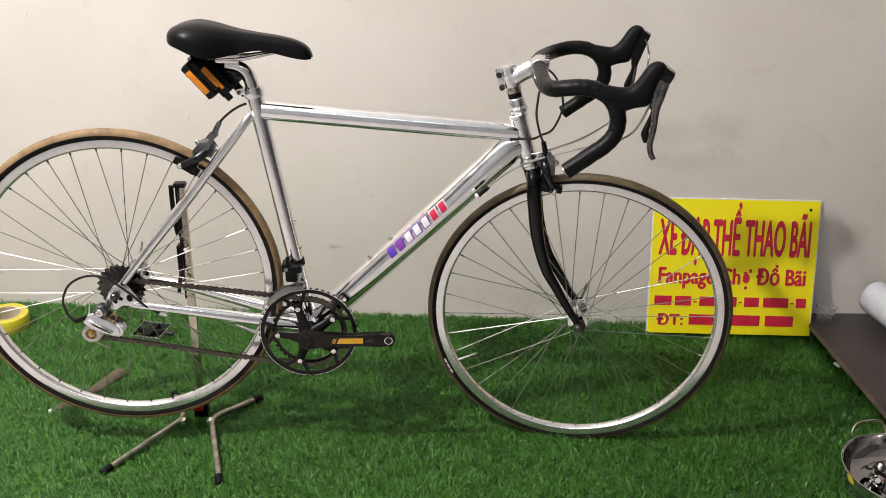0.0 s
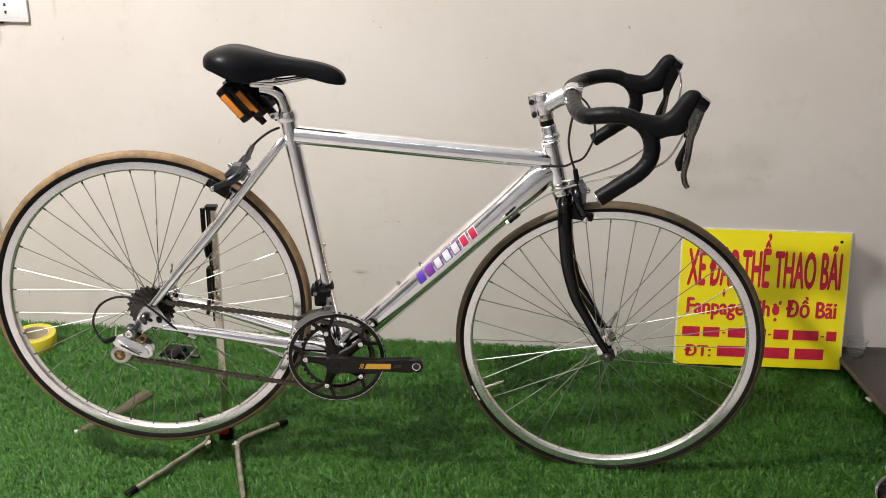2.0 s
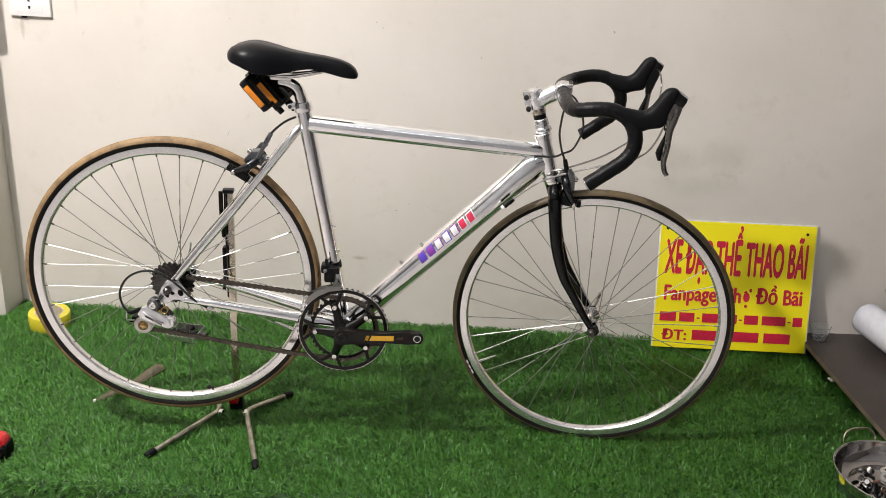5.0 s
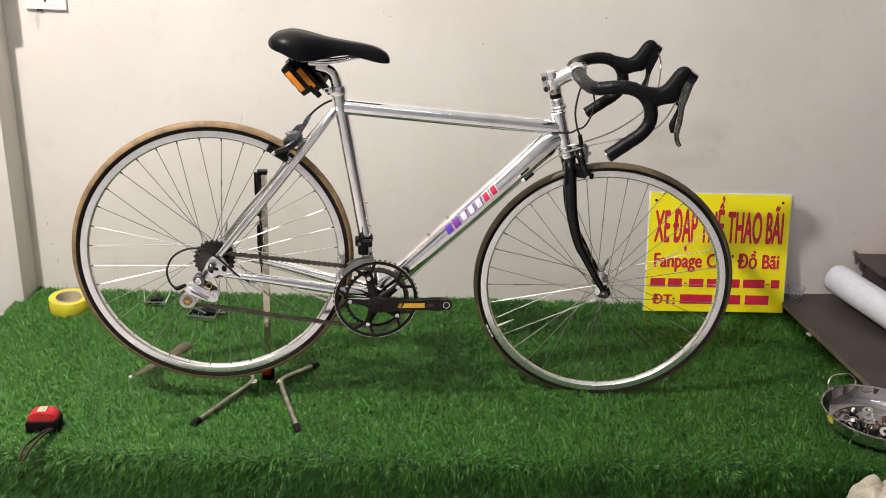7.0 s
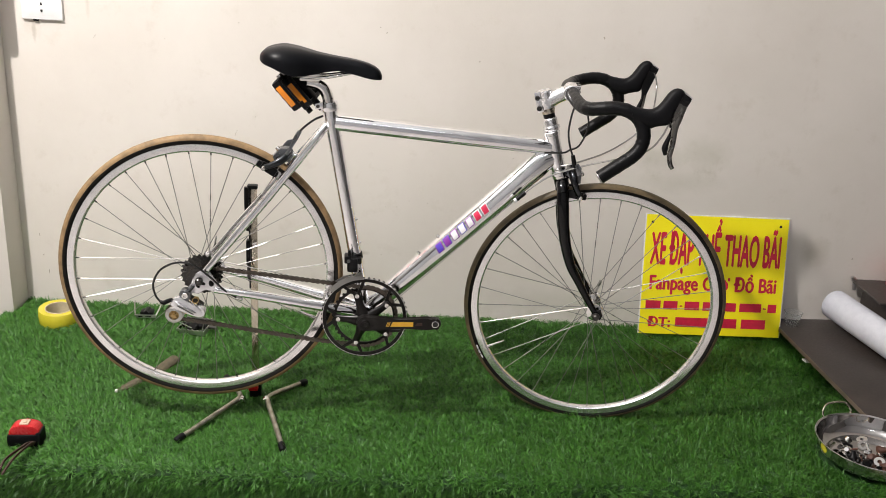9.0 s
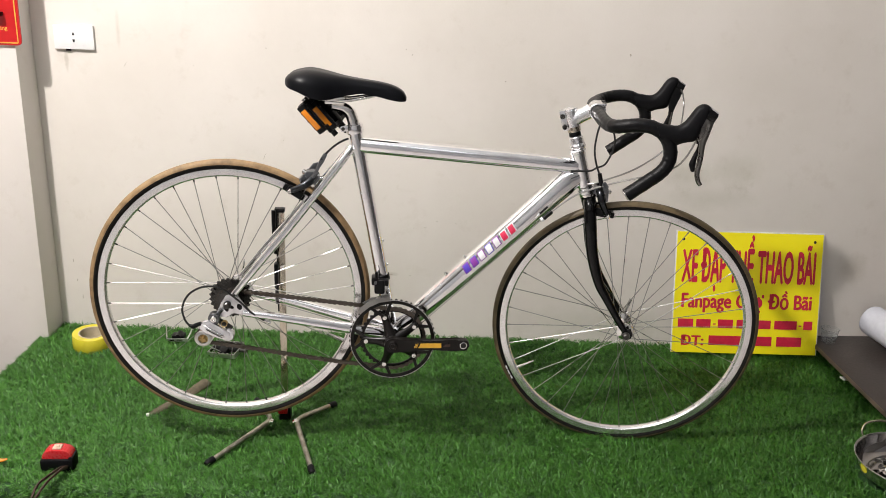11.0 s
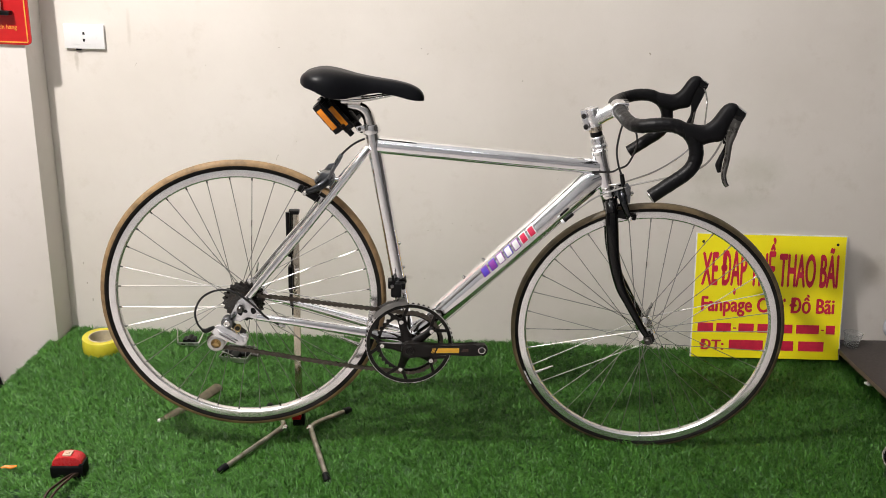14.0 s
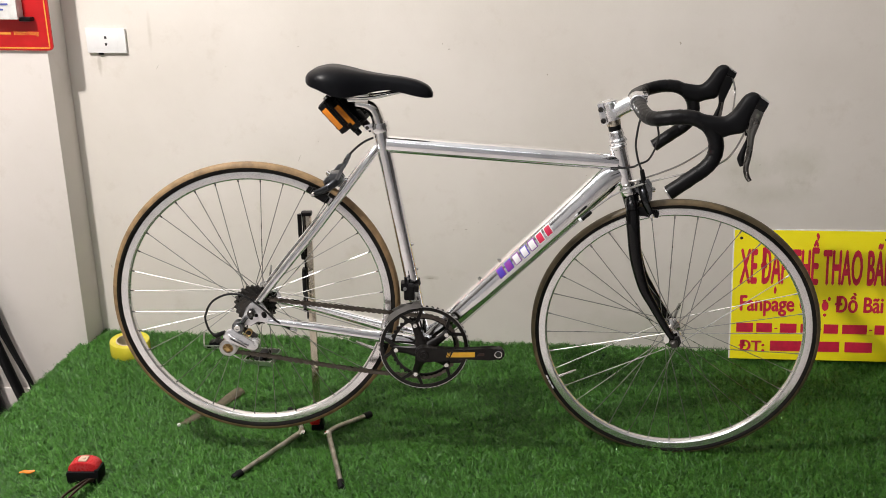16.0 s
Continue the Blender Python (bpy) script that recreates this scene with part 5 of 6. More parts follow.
def text_mesh(name, words, size, width, centre, mat, parent, m, bold=0.0, label=""):
    """Flat raised lettering, set to a given width, in the parent's x-z plane."""
    cu = bpy.data.curves.new(name, "FONT")
    cu.body, cu.size, cu.align_x, cu.extrude, cu.resolution_u = words, 1.0, "CENTER", 0.0, 3
    tmp = bpy.data.objects.new(name, cu)
    scene.collection.objects.link(tmp)
    bpy.context.view_layer.update()
    me = bpy.data.meshes.new_from_object(tmp.evaluated_get(bpy.context.evaluated_depsgraph_get()))
    bpy.data.objects.remove(tmp)
    xs = [v.co.x for v in me.vertices]
    mid, wide = (min(xs) + max(xs)) / 2, max(xs) - min(xs)
    # islands that overlap across are one letter with its accents
    src = bmesh.new()
    src.from_mesh(me)
    seen, islands = set(), []
    for f in src.faces:
        if f in seen:
            continue
        stack, group = [f], []
        seen.add(f)
        while stack:
            g = stack.pop()
            group.append(g)
            for e in g.edges:
                for h in e.link_faces:
                    if h not in seen:
                        seen.add(h)
                        stack.append(h)
        xs = [v.co.x for g in group for v in g.verts]
        islands.append([min(xs), max(xs), group])
    islands.sort(key=lambda n: n[0])
    letters = []
    for lo, hi, group in islands:
        if letters and lo < letters[-1][1] - 0.30 * min(hi - lo, letters[-1][1] - letters[-1][0]):
            letters[-1][1] = max(hi, letters[-1][1])
            letters[-1][2] += group
        else:
            letters.append([lo, hi, list(group)])
    line = None
    for lo, hi, group in letters:
        # thickened strokes: the same outline laid side by side, each a hair proud of the last
        b = bmesh.new()
        for k, (dx, dz) in enumerate(((0, 0), (-bold, 0), (bold, 0), (0, -bold * 0.6), (0, bold * 0.6), (-bold * 0.5, 0), (bold * 0.5, 0))):
            made = {}
            for f in group:
                for v in f.verts:
                    if v not in made:
                        made[v] = b.verts.new(((v.co.x + dx - mid) * width / wide + centre[0], -0.0012 - k * 0.00005, (min(v.co.y, 0.74) + 0.78 * max(v.co.y - 0.74, 0.0) + dz) * size + centre[1]))
                b.faces.new([made[v] for v in f.verts])
        letter = part("letter", b, mat, parent, label if line is None else "", at=m, smooth=False)
        line = line or letter
    src.free()
    bpy.data.meshes.remove(me)
    return line


def sign():
    w, h, t = 0.473, 0.415, 0.004
    m = Matrix.Translation((1.0035, 0.6575, 0.002)) @ Matrix.Rotation(radians(0.2), 4, "Z") @ Matrix.Rotation(radians(-12.2), 4, "X") @ Matrix.Rotation(radians(-0.4), 4, "Y")
    ob = thing("sign_board", "yellow plastic shop sign with red Vietnamese lettering leaning on the wall", "sign", m)
    part("panel", box((w, t, h - 0.020), (0, t / 2, h / 2 + 0.010), 0.001), M_WHITE_EDGE, ob, "white plastic sign panel")
    part("print_sheet", box((w - 0.007, 0.0006, h - 0.0235), (0, -0.0005, h / 2 + 0.0085), 0.0), M_YELLOW, ob, "bright yellow printed face", smooth=False)
    front = Matrix.Translation((0, -0.0006, 0))
    text_mesh("heading", "XE ĐẠP THỂ THAO BÃI", 0.145, 0.425, (0.000, 0.253), M_RED_INK, ob, front, 0.040, "red capital lettering")
    text_mesh("lettering", "Fanpage Chợ Đồ Bãi", 0.066, 0.416, (0.000, 0.1685), M_RED_INK, ob, front, 0.036, "red lettering")
    # address and number: plain bars
    bar_h = 0.028
    for x0, x1 in ((-0.217, -0.168), (-0.158, -0.112), (-0.088, -0.040), (-0.028, 0.018), (0.040, 0.082), (0.094, 0.166), (0.188, 0.216)):
        part("line_bar", box((x1 - x0, 0.0012, bar_h), ((x0 + x1) / 2, -0.0012, 0.1165), 0.0), M_RED_INK, ob, smooth=False)
    for x in (-0.100, 0.029, 0.177):
        part("dash", box((0.009, 0.0012, 0.004), (x, -0.0012, 0.1150), 0.0), M_RED_INK, ob, smooth=False)
    text_mesh("lettering", "ĐT:", 0.045, 0.074, (-0.170, 0.0450), M_RED_INK, ob, front, 0.032, "red lettering")
    for x0, x1 in ((-0.115, -0.008), (0.008, 0.088), (0.104, 0.184)):
        part("number_bar", box((x1 - x0, 0.0012, 0.031), ((x0 + x1) / 2, -0.0012, 0.0620), 0.0), M_RED_INK, ob, smooth=False)
    for x in (-0.213, 0.207):
        part("screw_hole", lathe([(0, 0.0012), (0.0040, 0.0012), (0.0045, 0)], (x, -0.0008, h - 0.028), (0, -1, 0), 14), M_HOLE, ob, "dark fixing hole")
    return ob


sign()


def reflector_pedal(name, m, label, group):
    """A black plastic platform pedal with amber reflectors."""
    ob = thing(name, label, "bicycle pedal", m, group)
    part("pedal_core", box((0.018, 0.076, 0.020), (0, 0, 0), 0.004), M_BLACK, ob)
    for s in (-1, 1):
        part("pedal_edge", box((0.011, 0.078, 0.021), (s * 0.031, 0, 0), 0.003), M_BLACK, ob)
        part("reflector", box((0.004, 0.054, 0.0135), (s * 0.0368, 0, 0), 0.0015), M_REFLECTOR, ob, "amber reflector")
        for y in (-0.022, 0.0, 0.022):
            part("edge_stud", rod((s * 0.031, y, -0.013), (s * 0.031, y, 0.013), 0.0028, seg=8), M_BLACK, ob)
    for y in (-0.036, 0.036):
        part("pedal_bridge", box((0.062, 0.009, 0.018), (0, y, 0), 0.002), M_BLACK, ob)
    part("end_cap", lathe([(0, 0.006), (0.008, 0.005), (0.010, 0.0), (0.010, -0.004)], (0, 0.040, 0), (0, 1, 0), 14), M_CHROME, ob, "bright end cap")
    part("axle", tube([(0, -0.038, 0), (0, -0.054, 0), (0, -0.0545, 0), (0, -0.066, 0)], [0.0085, 0.0085, 0.0068, 0.0068], 12), M_BLACK, ob, "dark pedal spindle")
    return ob


# two spare pedals tied under the saddle
# the spindles point down and forward, one amber edge faces out
PY = Vector((-0.66, 0, 0.75))
PX = Vector((-0.30, -0.90, -0.264)).normalized()
PX = (PX - PY * PX.dot(PY)).normalized()
PZ = PX.cross(PY)


def hung(centre):
    c = Vector(centre)
    return BIKE @ Matrix(((PX.x, PY.x, PZ.x, c.x), (PX.y, PY.y, PZ.y, c.y), (PX.z, PY.z, PZ.z, c.z), (0, 0, 0, 1)))


for centre in ((0.2120, -0.020, 0.8680), (0.2360, 0.003, 0.8715)):
    reflector_pedal("pedal", hung(centre), "black plastic pedal with amber reflectors tied under the saddle", "pedals under the saddle")


def cage_pedal(m):
    """A pedal with a dark body in a serrated bright cage."""
    ob = thing("pedal", "old alloy cage pedal lying on the turf near the wall", "bicycle pedal", m, "pedals on the turf")
    part("pedal_body", box((0.030, 0.058, 0.020), (0, 0, 0.018), 0.006), M_BLACK, ob, "black pedal body")
    part("pedal_barrel", rod((-0.040, 0, 0.018), (0.040, 0, 0.018), 0.0085), M_BLACK, ob)
    for s in (-1, 1):
        out = [(-0.046, 0.008)]
        for i in range(13):
            out.append((-0.046 + 0.092 * i / 12, 0.027 if i % 2 else 0.023))
        out.append((0.046, 0.008))
        part("cage_plate", moved(prism(out, 0.0022), Matrix.Translation((0, s * 0.034, 0))), M_SATIN, ob, "serrated bright cage plate")
        part("cage_end", box((0.0022, 0.068, 0.016), (s * 0.046, 0, 0.016), 0.0), M_SATIN, ob)
    part("axle", rod((0.046, 0, 0.018), (0.072, 0, 0.018), 0.006), M_DARKSTEEL, ob)
    return ob


def open_pedal(m):
    """A quill pedal lying on its side: a thin bent cage round a dark body, open at the back."""
    ob = thing("pedal", "old black and silver quill pedal lying open on the turf", "bicycle pedal", m, "pedals on the turf")
    part("pedal_body", merge(box((0.040, 0.034, 0.014), (0, 0.004, 0.013), 0.005), rod((0, -0.014, 0.014), (0, 0.022, 0.014), 0.010)), M_BLACK, ob, "black pedal body")
    part("cage_plate", box((0.064, 0.0022, 0.011), (0, -0.022, 0.0105), 0.0008), M_SATIN, ob, "bright front cage plate")
    part("plate_slot", box((0.014, 0.0012, 0.004), (-0.016, -0.0236, 0.010), 0.0), M_BLACK, ob, smooth=False)
    part("plate_slot", box((0.018, 0.0012, 0.003), (0.008, -0.0236, 0.011), 0.0), M_BLACK, ob, smooth=False)
    for s in (-1, 1):
        part("cage_side", tube(curve([(s * 0.031, -0.022, 0.012), (s * 0.036, -0.006, 0.022), (s * 0.041, 0.016, 0.034), (s * 0.042, 0.030, 0.040)], 4), [0.0026, 0.0024, 0.0022, 0.0018], 8), M_SATIN, ob, "thin bright cage wire")
    part("axle", rod((0, 0.020, 0.013), (0, 0.036, 0.012), 0.006), M_DARKSTEEL, ob)
    return ob


open_pedal(pose(-0.813, 0.636, 0.014, 0, 0, 3))
cage_pedal(pose(-0.640, 0.556, 0.010, 10, -4, -16))


def tape_roll():
    ob = thing("tape_roll", "roll of yellow packing tape lying on the turf", "tape roll", pose(-1.070, 0.588, 0.002, 3, 2, 0))
    part("tape", lathe([(0.0405, 0.001), (0.0580, 0.0), (0.0595, 0.002), (0.0600, 0.025), (0.0595, 0.050), (0.0580, 0.052), (0.0405, 0.051)], (0, 0, 0), (0, 0, 1), 56), M_TAPE_YELLOW, ob, "shiny yellow wound tape")
    part("core", lathe([(0.0375, 0.0), (0.0405, 0.0), (0.0405, 0.0525), (0.0375, 0.0525)], (0, 0, 0), (0, 0, 1), 48, closed=True), M_CARDBOARD, ob, "pale cardboard core")
    return ob


tape_roll()


def tape_measure():
    ob = thing("tape_measure", "red and black pocket tape measure with a wrist strap", "tape measure", pose(-0.8940, -0.103, 0.004, 0, 0, 4))
    def shell(w, top):
        out = [(-w, 0.0)]
        for k in range(13):
            a = math.pi * (1 - k / 12)
            out.append((w * math.copysign(abs(math.cos(a)) ** 0.7, math.cos(a)), 0.028 + (top - 0.028) * math.sin(a) ** 0.7))
        out.append((w, 0.0))
        return out
    part("body", moved(prism(shell(0.036, 0.058), 0.036, 0.004), Matrix.Translation((0, 0.004, 0))), M_RED_PLASTIC, ob, "red plastic shell")
    part("bumper", merge(box((0.078, 0.044, 0.034), (0, 0.002, 0.018), 0.006), box((0.012, 0.040, 0.040), (0.033, 0.002, 0.020), 0.004)), M_HOOD, ob, "black rubber bumper")
    part("lock_button", merge(box((0.020, 0.022, 0.004), (0.0, 0.002, 0.0590), 0.001), box((0.008, 0.008, 0.003), (0.001, 0.0, 0.0620), 0.001)), M_LABEL_TAN, ob, "worn tan lock button")
    for k, dx in enumerate((-0.004, 0.004)):
        part("strap", tube(curve([(0.024, -0.018, 0.014), (0.020 + dx, -0.045, 0.028), (0.008 + dx * 1.5, -0.080, 0.030), (-0.004 + dx * 2, -0.112, 0.026), (-0.012 + dx, -0.142, 0.010)], 6), 0.0066, 8, flat=0.45), M_STRAP, ob, "dark braided wrist strap")
    return ob


tape_measure()


def stick():
    ob = thing("wooden_stick", "weathered grey-brown wooden stick lying on the turf", "stick", pose(-0.693, 0.262, 0.010, 0, 0, 60))
    pts = curve([(-0.118, 0.012, -0.004), (-0.060, 0.004, 0.000), (0.0, -0.004, 0.003), (0.050, 0.002, 0.006), (0.092, 0.004, 0.009)], 5)
    part("stick_shaft", tube(pts, [0.009, 0.014, 0.015, 0.017, 0.018], 12, flat=0.6, up=(0, 1, 0)), M_WOOD_GREY, ob)
    part("stick_tip", lathe([(0, 0.005), (0.004, 0.004), (0.006, 0.0), (0.005, -0.004)], (-0.120, 0.013, -0.003), (-1, 0.1, 0), 10), M_PAPER, ob, "small white tip")
    return ob


stick()


def bowl():
    c = (1.217, -0.034, 0.013)
    ob = thing("steel_bowl", "shallow stainless steel bowl holding small bicycle parts", "bowl", pose(*c))
    prof = [(0, 0.002), (0.100, 0.002), (0.116, 0.005), (0.127, 0.014), (0.133, 0.026), (0.138, 0.0470), (0.1415, 0.0496), (0.1430, 0.0494), (0.1435, 0.0482), (0.1400, 0.0457), (0.1350, 0.0252), (0.129, 0.0126), (0.117, 0.0036), (0.100, 0.0), (0, 0.0)]
    part("bowl_body", lathe(prof, (0, 0, 0), (0, 0, 1), 72, mats=[0 if k < 6 else 1 for k in range(len(prof))]), [M_STEEL, M_STEEL_OUT], ob, "polished stainless steel")
    for a in (105, 285):
        d = Vector((math.cos(radians(a)), math.sin(radians(a)), 0))
        e = Vector((-d.y, d.x, 0))
        part("handle", tube(curve([d * 0.140 + e * 0.042 + Vector((0, 0, 0.041)), d * 0.146 + e * 0.045 + Vector((0, 0, 0.055)), d * 0.154 + e * 0.031 + Vector((0, 0, 0.072)), d * 0.156 + Vector((0, 0, 0.076)), d * 0.154 - e * 0.031 + Vector((0, 0, 0.072)), d * 0.146 - e * 0.045 + Vector((0, 0, 0.055)), d * 0.140 - e * 0.042 + Vector((0, 0, 0.041))], 5), 0.0030, 10), M_COLUMN, ob, "bent wire handle")
    # a round sticker on the flaring side
    b = bmesh.new()
    disc = []
    for k in range(20):
        q = 2 * math.pi * k / 20
        v, a = 0.5 + 0.5 * math.sin(q), radians(187 + 6.0 * math.cos(q))
        disc.append(b.verts.new(((0.1355 + 0.0046 * v) * math.cos(a), (0.1355 + 0.0046 * v) * math.sin(a), 0.0235 + 0.0215 * v)))
    b.faces.new(disc)
    part("sticker", b, M_LABEL_YEL, ob, "yellow price sticker")
    return ob


bowl()
# small parts in the bowl
M_BROWN = surface("rusty_brown_part", (0.085, 0.032, 0.018), rough=0.6, scale=90)
parts_rng = random.Random(11)
BOWL = Vector((1.206, -0.042, 0.015))
for k in range(30):
    a, r = parts_rng.uniform(0, 2 * math.pi), 0.074 * math.sqrt(parts_rng.uniform(0.0, 1))
    p = BOWL + Vector((r * math.cos(a), r * math.sin(a), parts_rng.uniform(0.006, 0.022)))
    m = Matrix.Translation(p) @ pose(0, 0, 0, parts_rng.uniform(-40, 40), parts_rng.uniform(-40, 40), parts_rng.uniform(0, 360)) @ Matrix.Scale(0.9, 4)
    mat = parts_rng.choice([M_CHROME, M_CHROME, M_BLACK, M_DARKSTEEL, M_BROWN])
    if k % 3 == 0:
        ob = part("bolt", lathe([(0, 0.030), (0.0035, 0.030), (0.0035, 0.006), (0.008, 0.006), (0.008, 0.0), (0, 0.0)], (0, 0, 0), (1, 0, 0), 8), mat, at=m)
        tagged(ob, "loose steel bolt lying in the steel bowl", "bolt", "small parts in the bowl")
    elif k % 3 == 1:
        ob = part("washer", lathe([(0.006, 0), (0.015, 0), (0.016, 0.003), (0.015, 0.006), (0.006, 0.006)], (0, 0, 0), (0, 0, 1), 18, closed=True), mat, at=m)
        tagged(ob, "loose bright ring lying in the steel bowl", "washer", "small parts in the bowl")
    else:
        ob = part("hub_cone", lathe([(0, 0.0), (0.012, 0.0), (0.014, 0.006), (0.009, 0.014), (0.006, 0.026), (0, 0.026)], (0, 0, 0), (0, 0.4, 1), 14), parts_rng.choice([M_CHROME, M_BLACK, M_BROWN]), at=m)
        tagged(ob, "small metal bicycle part lying in the steel bowl", "bicycle part", "small parts in the bowl")

# ---- beside the turf: board, foam roll, box, cup ----
BOARD_Z = 0.060
BOARD = pose(1.2495, 0.3750, BOARD_Z, 0, 0, 2.9)
board = part("board", box((1.30, 0.652, 0.015), (0.652, 0.039, -0.0075), 0.002), M_BOARD, at=BOARD)
tagged(board, "dark brown laminated board laid flat beside the turf", "board")
part("board_edge", box((0.003, 0.648, 0.012), (0.0012, 0.039, -0.0075), 0.0), M_BOARD_EDGE, board, "pale worn board edge", smooth=False)
slab("side_platform", (TURF_R + 0.004, 0.10, FLOOR_Z), (2.6, WALL_Y - 0.002, BOARD_Z - 0.0155), M_PLY, "low platform carrying the dark board", "platform")


def foam_roll():
    a, d = Vector((1.419, 0.704, 0.137)), Vector((0.25, -0.965, -0.054)).normalized()
    ob = thing("foam_roll", "white foam sheet wound into a long roll", "foam roll", Matrix.Translation(a))
    spiral = []
    for i in range(160):
        t = i / 159
        r = 0.018 + 0.032 * t
        spiral.append((r, 10 * math.pi * t))
    b = bmesh.new()
    e = Vector((0, 0, 1)).cross(d)
    rings = []
    for s in (0.0, 0.02, 0.22, 0.45):
        rings.append([b.verts.new(d * s + r * (math.cos(q) * e + math.sin(q) * Vector((0, 0, 1)))) for r, q in spiral])
    for p, q in zip(rings, rings[1:]):
        for k in range(len(p) - 1):
            b.faces.new((p[k], p[k + 1], q[k + 1], q[k]))
    ob2 = part("foam_sheet", b, M_FOAM, ob, "soft white foam sheet")
    mod = ob2.modifiers.new("thickness", "SOLIDIFY")
    mod.thickness, mod.offset = 0.003, 0
    part("foam_core", lathe([(0, 0.006), (0.0485, 0.004), (0.0485, 0.445), (0, 0.445)], (0, 0, 0), d, 40), M_FOAM, ob)
    return ob


foam_roll()


def metal_box():
    ob = thing("metal_box", "dark grey metal box with a bent lip at the corner", "metal box", Matrix.Translation((1.505, 0.30, BOARD_Z)))
    part("box_body", box((0.60, 0.18, 0.146), (0.315, 0.345, 0.0735), 0.004), M_BOARD, ob, "dark painted metal box")
    part("box_lid", box((0.66, 0.20, 0.008), (0.302, 0.338, 0.1505), 0.002), M_BOARD, ob, "dark flat lid")
    part("lid_lip", tube(curve([(-0.016, 0.430, 0.120), (-0.020, 0.430, 0.140), (-0.026, 0.428, 0.156), (-0.034, 0.426, 0.164), (-0.022, 0.426, 0.158)], 4), 0.006, 8), M_SATIN, ob, "bent bright lip")
    return ob


def red_tub():
    ob = thing("red_tub", "small red plastic tub standing on the metal box", "tub", Matrix.Translation((1.624, 0.680, BOARD_Z + 0.1550)))
    part("tub_wall", lathe([(0, 0), (0.055, 0), (0.062, 0.070), (0.066, 0.072), (0.066, 0.076), (0.060, 0.076), (0.054, 0.004), (0, 0.004)], (0, 0, 0), (0, 0, 1), 36), M_RED_PLASTIC, ob)
    return ob


def cup():
    ob = thing("plastic_cup", "clear plastic cup standing beside the sign", "cup", Matrix.Translation((1.2830, 0.690, BOARD_Z)))
    part("cup_wall", lathe([(0, 0.0), (0.021, 0.0), (0.028, 0.046), (0.0295, 0.048), (0.0275, 0.048), (0.0202, 0.0015), (0, 0.0015)], (0, 0, 0), (0, 0, 1), 36), M_CLEAR, ob)
    return ob


metal_box()
red_tub()
cup()
chip = part("paper_scrap", merge(box((0.026, 0.018, 0.006), (0, 0, 0), 0.002), box((0.014, 0.016, 0.005), (0.012, 0.004, 0.004), 0.001)), M_PAPER, at=pose(1.254, 0.478, 0.034, 8, 14, 30))
tagged(chip, "small white paper scrap lying at the turf's edge", "scrap")
bit = part("orange_scrap", tube(curve([(-0.018, 0, 0), (-0.006, 0.002, 0.002), (0.006, 0.001, 0.001), (0.018, 0.004, 0.003)], 4), [0.002, 0.004, 0.0045, 0.002], 8, flat=0.6), M_REFLECTOR, at=pose(-1.039, -0.104, 0.020, 0, 0, 4))
tagged(bit, "small orange plastic scrap lying on the turf", "scrap")


def cloth():
    """A crumpled pale cloth bundle lying in front of the platform's corner."""
    b = bmesh.new()
    bmesh.ops.create_icosphere(b, subdivisions=6, radius=1.0)
    for v in b.verts:
        n = noise.fractal(v.co * 1.6 + Vector((3, 1, 7)), 1.0, 2.0, 4) * 0.20 + abs(noise.noise(v.co * 3.1)) * 0.14
        v.co *= 1 + n
        v.co.x *= 0.150
        v.co.y *= 0.085
        v.co.z *= 0.245
    # a dark brown printed stripe crosses one end
    for f in b.faces:
        p = f.calc_center_median()
        f.material_index = int(abs(p.x + 0.112 + 0.012 * noise.noise(p * 25)) < 0.008)
    ob = part("crumpled_cloth", b, [M_CLOTH, M_CLOTH_DARK], at=pose(1.107, -0.330, FLOOR_Z + 0.262, 0, 0, 10))
    return tagged(ob, "crumpled beige cloth with a brown stripe before the platform", "cloth")


cloth()


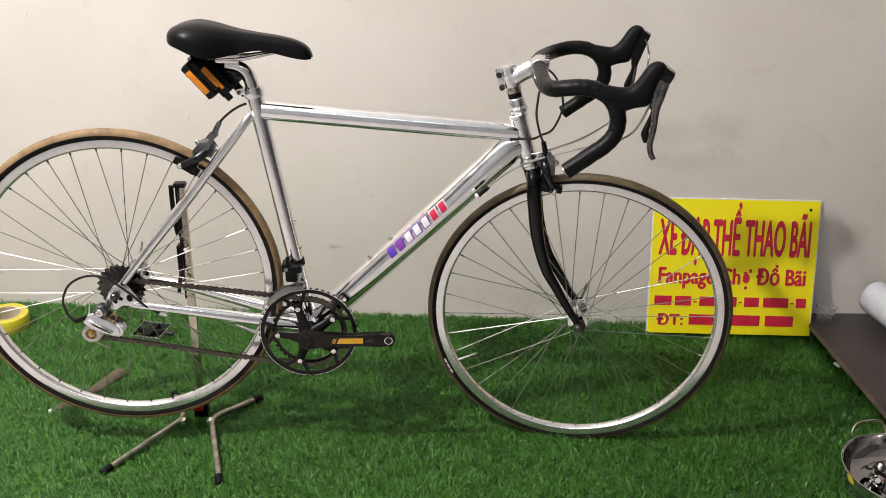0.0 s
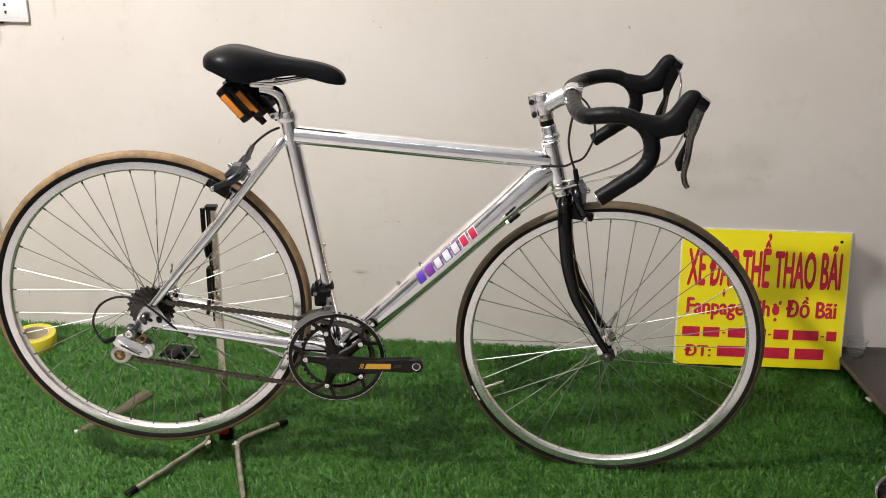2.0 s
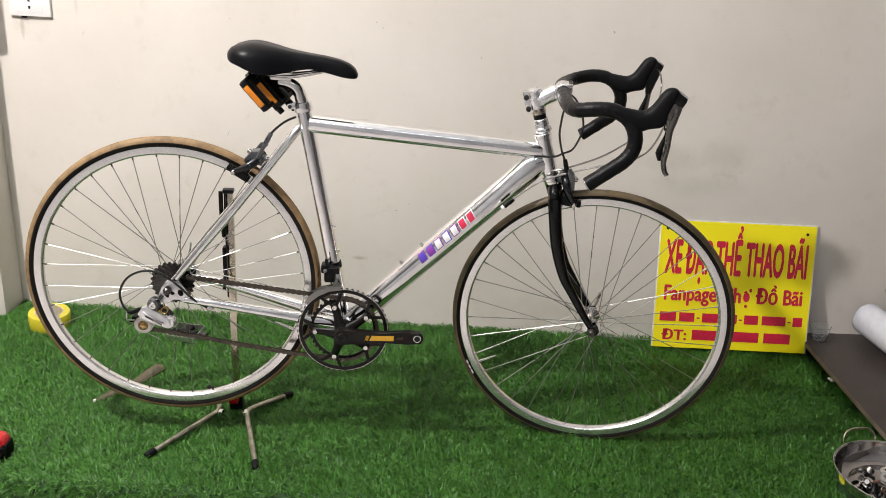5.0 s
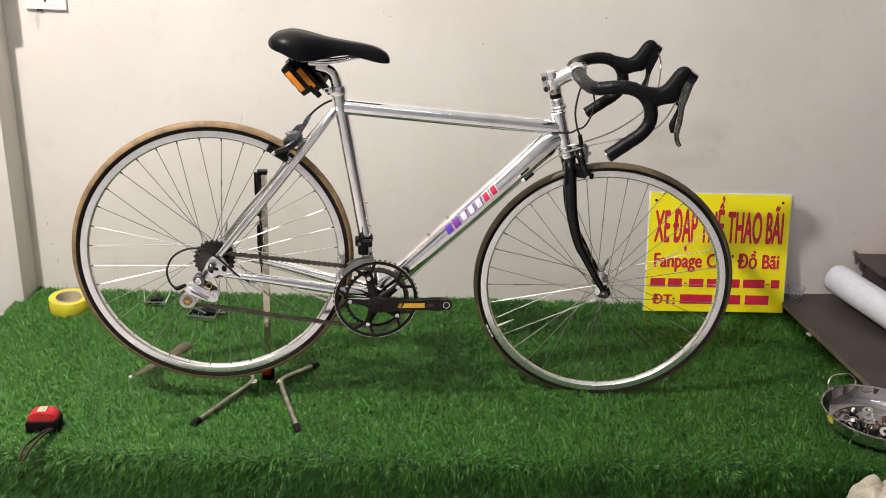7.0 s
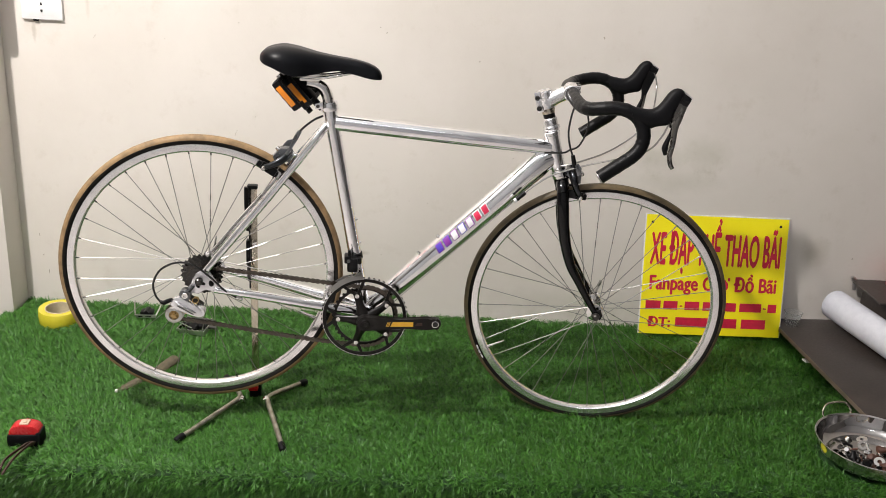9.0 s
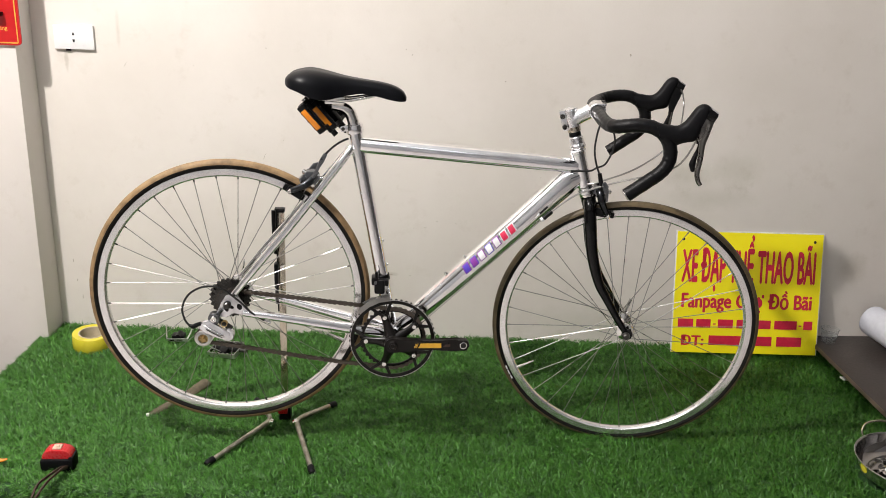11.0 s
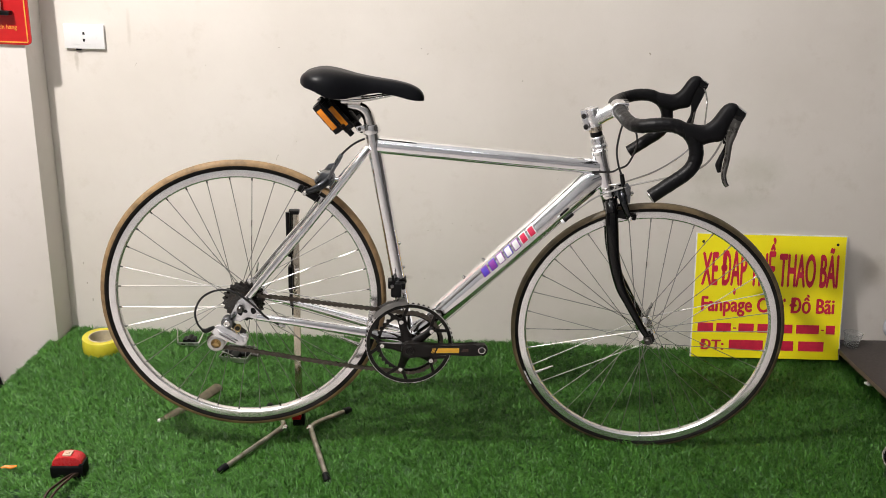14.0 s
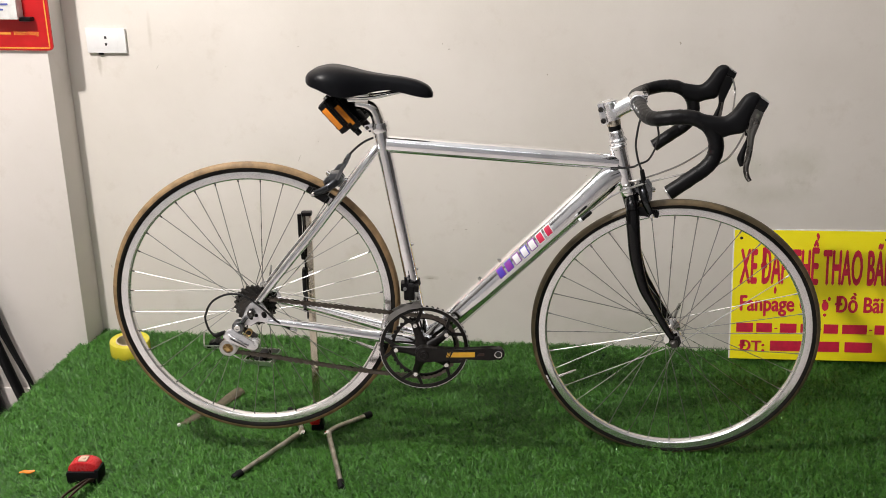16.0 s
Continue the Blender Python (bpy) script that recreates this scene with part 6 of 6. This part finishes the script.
# ---- on the pillar and wall ----
def calendar():
    x1, z0, w, h = -1.206, 0.927, 0.34, 0.62
    ob = thing("calendar", "red wall calendar with gold border hanging on the pillar", "calendar", Matrix.Translation((x1 - w / 2, PILLAR_Y - 0.006, z0)))
    outline = [(sx * (w / 2 - 0.012) + 0.012 * math.cos(q), h / 2 + sz * (h / 2 - 0.012) + 0.012 * math.sin(q)) for sx, sz, q0 in ((1, 1, 0), (-1, 1, 90), (-1, -1, 180), (1, -1, 270)) for q in (radians(q0 + 18 * k) for k in range(6))]
    part("backing_card", prism(outline, 0.006, 0.0015), M_RED_CARD, ob, "glossy red card")
    t = 0.0035
    for cx, cz, sx, sz in ((0, 0.007, w - 0.018, t), (0, h - 0.007, w - 0.018, t), (-w / 2 + 0.009, h / 2, t, h - 0.016), (w / 2 - 0.009, h / 2, t, h - 0.016)):
        part("border", box((sx, 0.0012, sz), (cx, -0.0036, cz), 0.0), M_GOLD_INK, ob, "gold border line", smooth=False)
    pad = part("date_pad", box((0.24, 0.034, 0.30), (-0.022, -0.0215, 0.238), 0.003), M_PAPER, ob, "thick white tear-off pad")
    for k, (x0, x1_) in enumerate(((-0.10, 0.07), (-0.10, 0.085), (-0.09, 0.05))):
        part("print_bar", box((x1_ - x0, 0.001, 0.005), ((x0 + x1_) / 2 - 0.01, -0.0390, 0.115 + k * 0.014), 0.0), M_BLUE_INK, pad, smooth=False)
    part("pad_clip", box((0.034, 0.026, 0.012), (0.112, -0.018, 0.088), 0.004), M_BLACK, ob, "black pad clip")
    text_mesh("lettering", "khách hàng", 0.0165, 0.072, (0.098, 0.043), M_GOLD_INK, ob, Matrix.Translation((0, -0.0025, 0)), 0.01, "thin gold lettering")
    for x0, x1_ in ((-0.11, -0.085), (-0.078, -0.035), (-0.026, 0.010), (0.020, 0.052)):
        part("print_bar", box((x1_ - x0, 0.001, 0.006), ((x0 + x1_) / 2, -0.0036, 0.047), 0.0), M_GOLD_INK, ob, smooth=False)
    return ob


calendar()


def socket():
    ob = thing("wall_socket", "white plastic double-pin wall socket plate", "wall socket", Matrix.Translation((-1.1015, WALL_Y - 0.0005, 0.943)))
    part("plate", box((0.119, 0.010, 0.070), (0, -0.005, 0), 0.002), M_SOCKET, ob)
    part("insert", box((0.076, 0.0016, 0.046), (0, -0.0098, 0), 0.0005), M_SOCKET, ob, "raised socket insert")
    for z, s in ((0.010, 1), (-0.010, -1)):
        part("pin_hole", moved(prism([(-0.0036, -0.004 * s), (0.0036, -0.004 * s), (0.0022, 0.004 * s), (-0.0022, 0.004 * s)], 0.001), Matrix.Translation((0, -0.0109, z))), M_HOLE, ob, "dark pin hole")
    part("wire_end", box((0.016, 0.006, 0.006), (-0.020, -0.005, -0.0375), 0.002), M_BLACK, ob)
    return ob


socket()


def black_bundle():
    """Folded black tubes leaning on the pillar, left of the platform."""
    ob = thing("folded_stand", "black folded tubular stand leaning against the pillar", "folded stand", Matrix.Translation((-1.478, 0.575, FLOOR_Z)))
    part("tube_leg", tube([(0.165, 0.0, 0.006), (0.072, 0.002, 0.361), (0.036, 0.004, 0.450), (0.0, 0.006, 0.545), (-0.030, 0.010, 0.64), (-0.110, 0.014, 0.80)], [0.008, 0.008, 0.009, 0.012, 0.016, 0.018], 16), M_BLACK, ob, "thin black tube")
    part("tube_leg", tube([(0.135, -0.012, 0.014), (0.035, -0.010, 0.338), (-0.020, -0.004, 0.505), (-0.075, 0.004, 0.66), (-0.135, 0.010, 0.79)], [0.015, 0.015, 0.016, 0.020, 0.020], 16), M_BLACK, ob, "black tube")
    part("tube_leg", rod((0.005, -0.02, 0.030), (-0.165, 0.005, 0.79), 0.030, seg=16), M_BLACK, ob, "black tube")
    part("tube_leg", rod((-0.110, -0.02, 0.040), (-0.205, 0.000, 0.78), 0.042, seg=16), M_BLACK, ob, "black tube")
    part("top_bracket", box((0.10, 0.06, 0.05), (-0.17, 0.010, 0.80), 0.008), M_BLACK, ob)
    return ob


black_bundle()
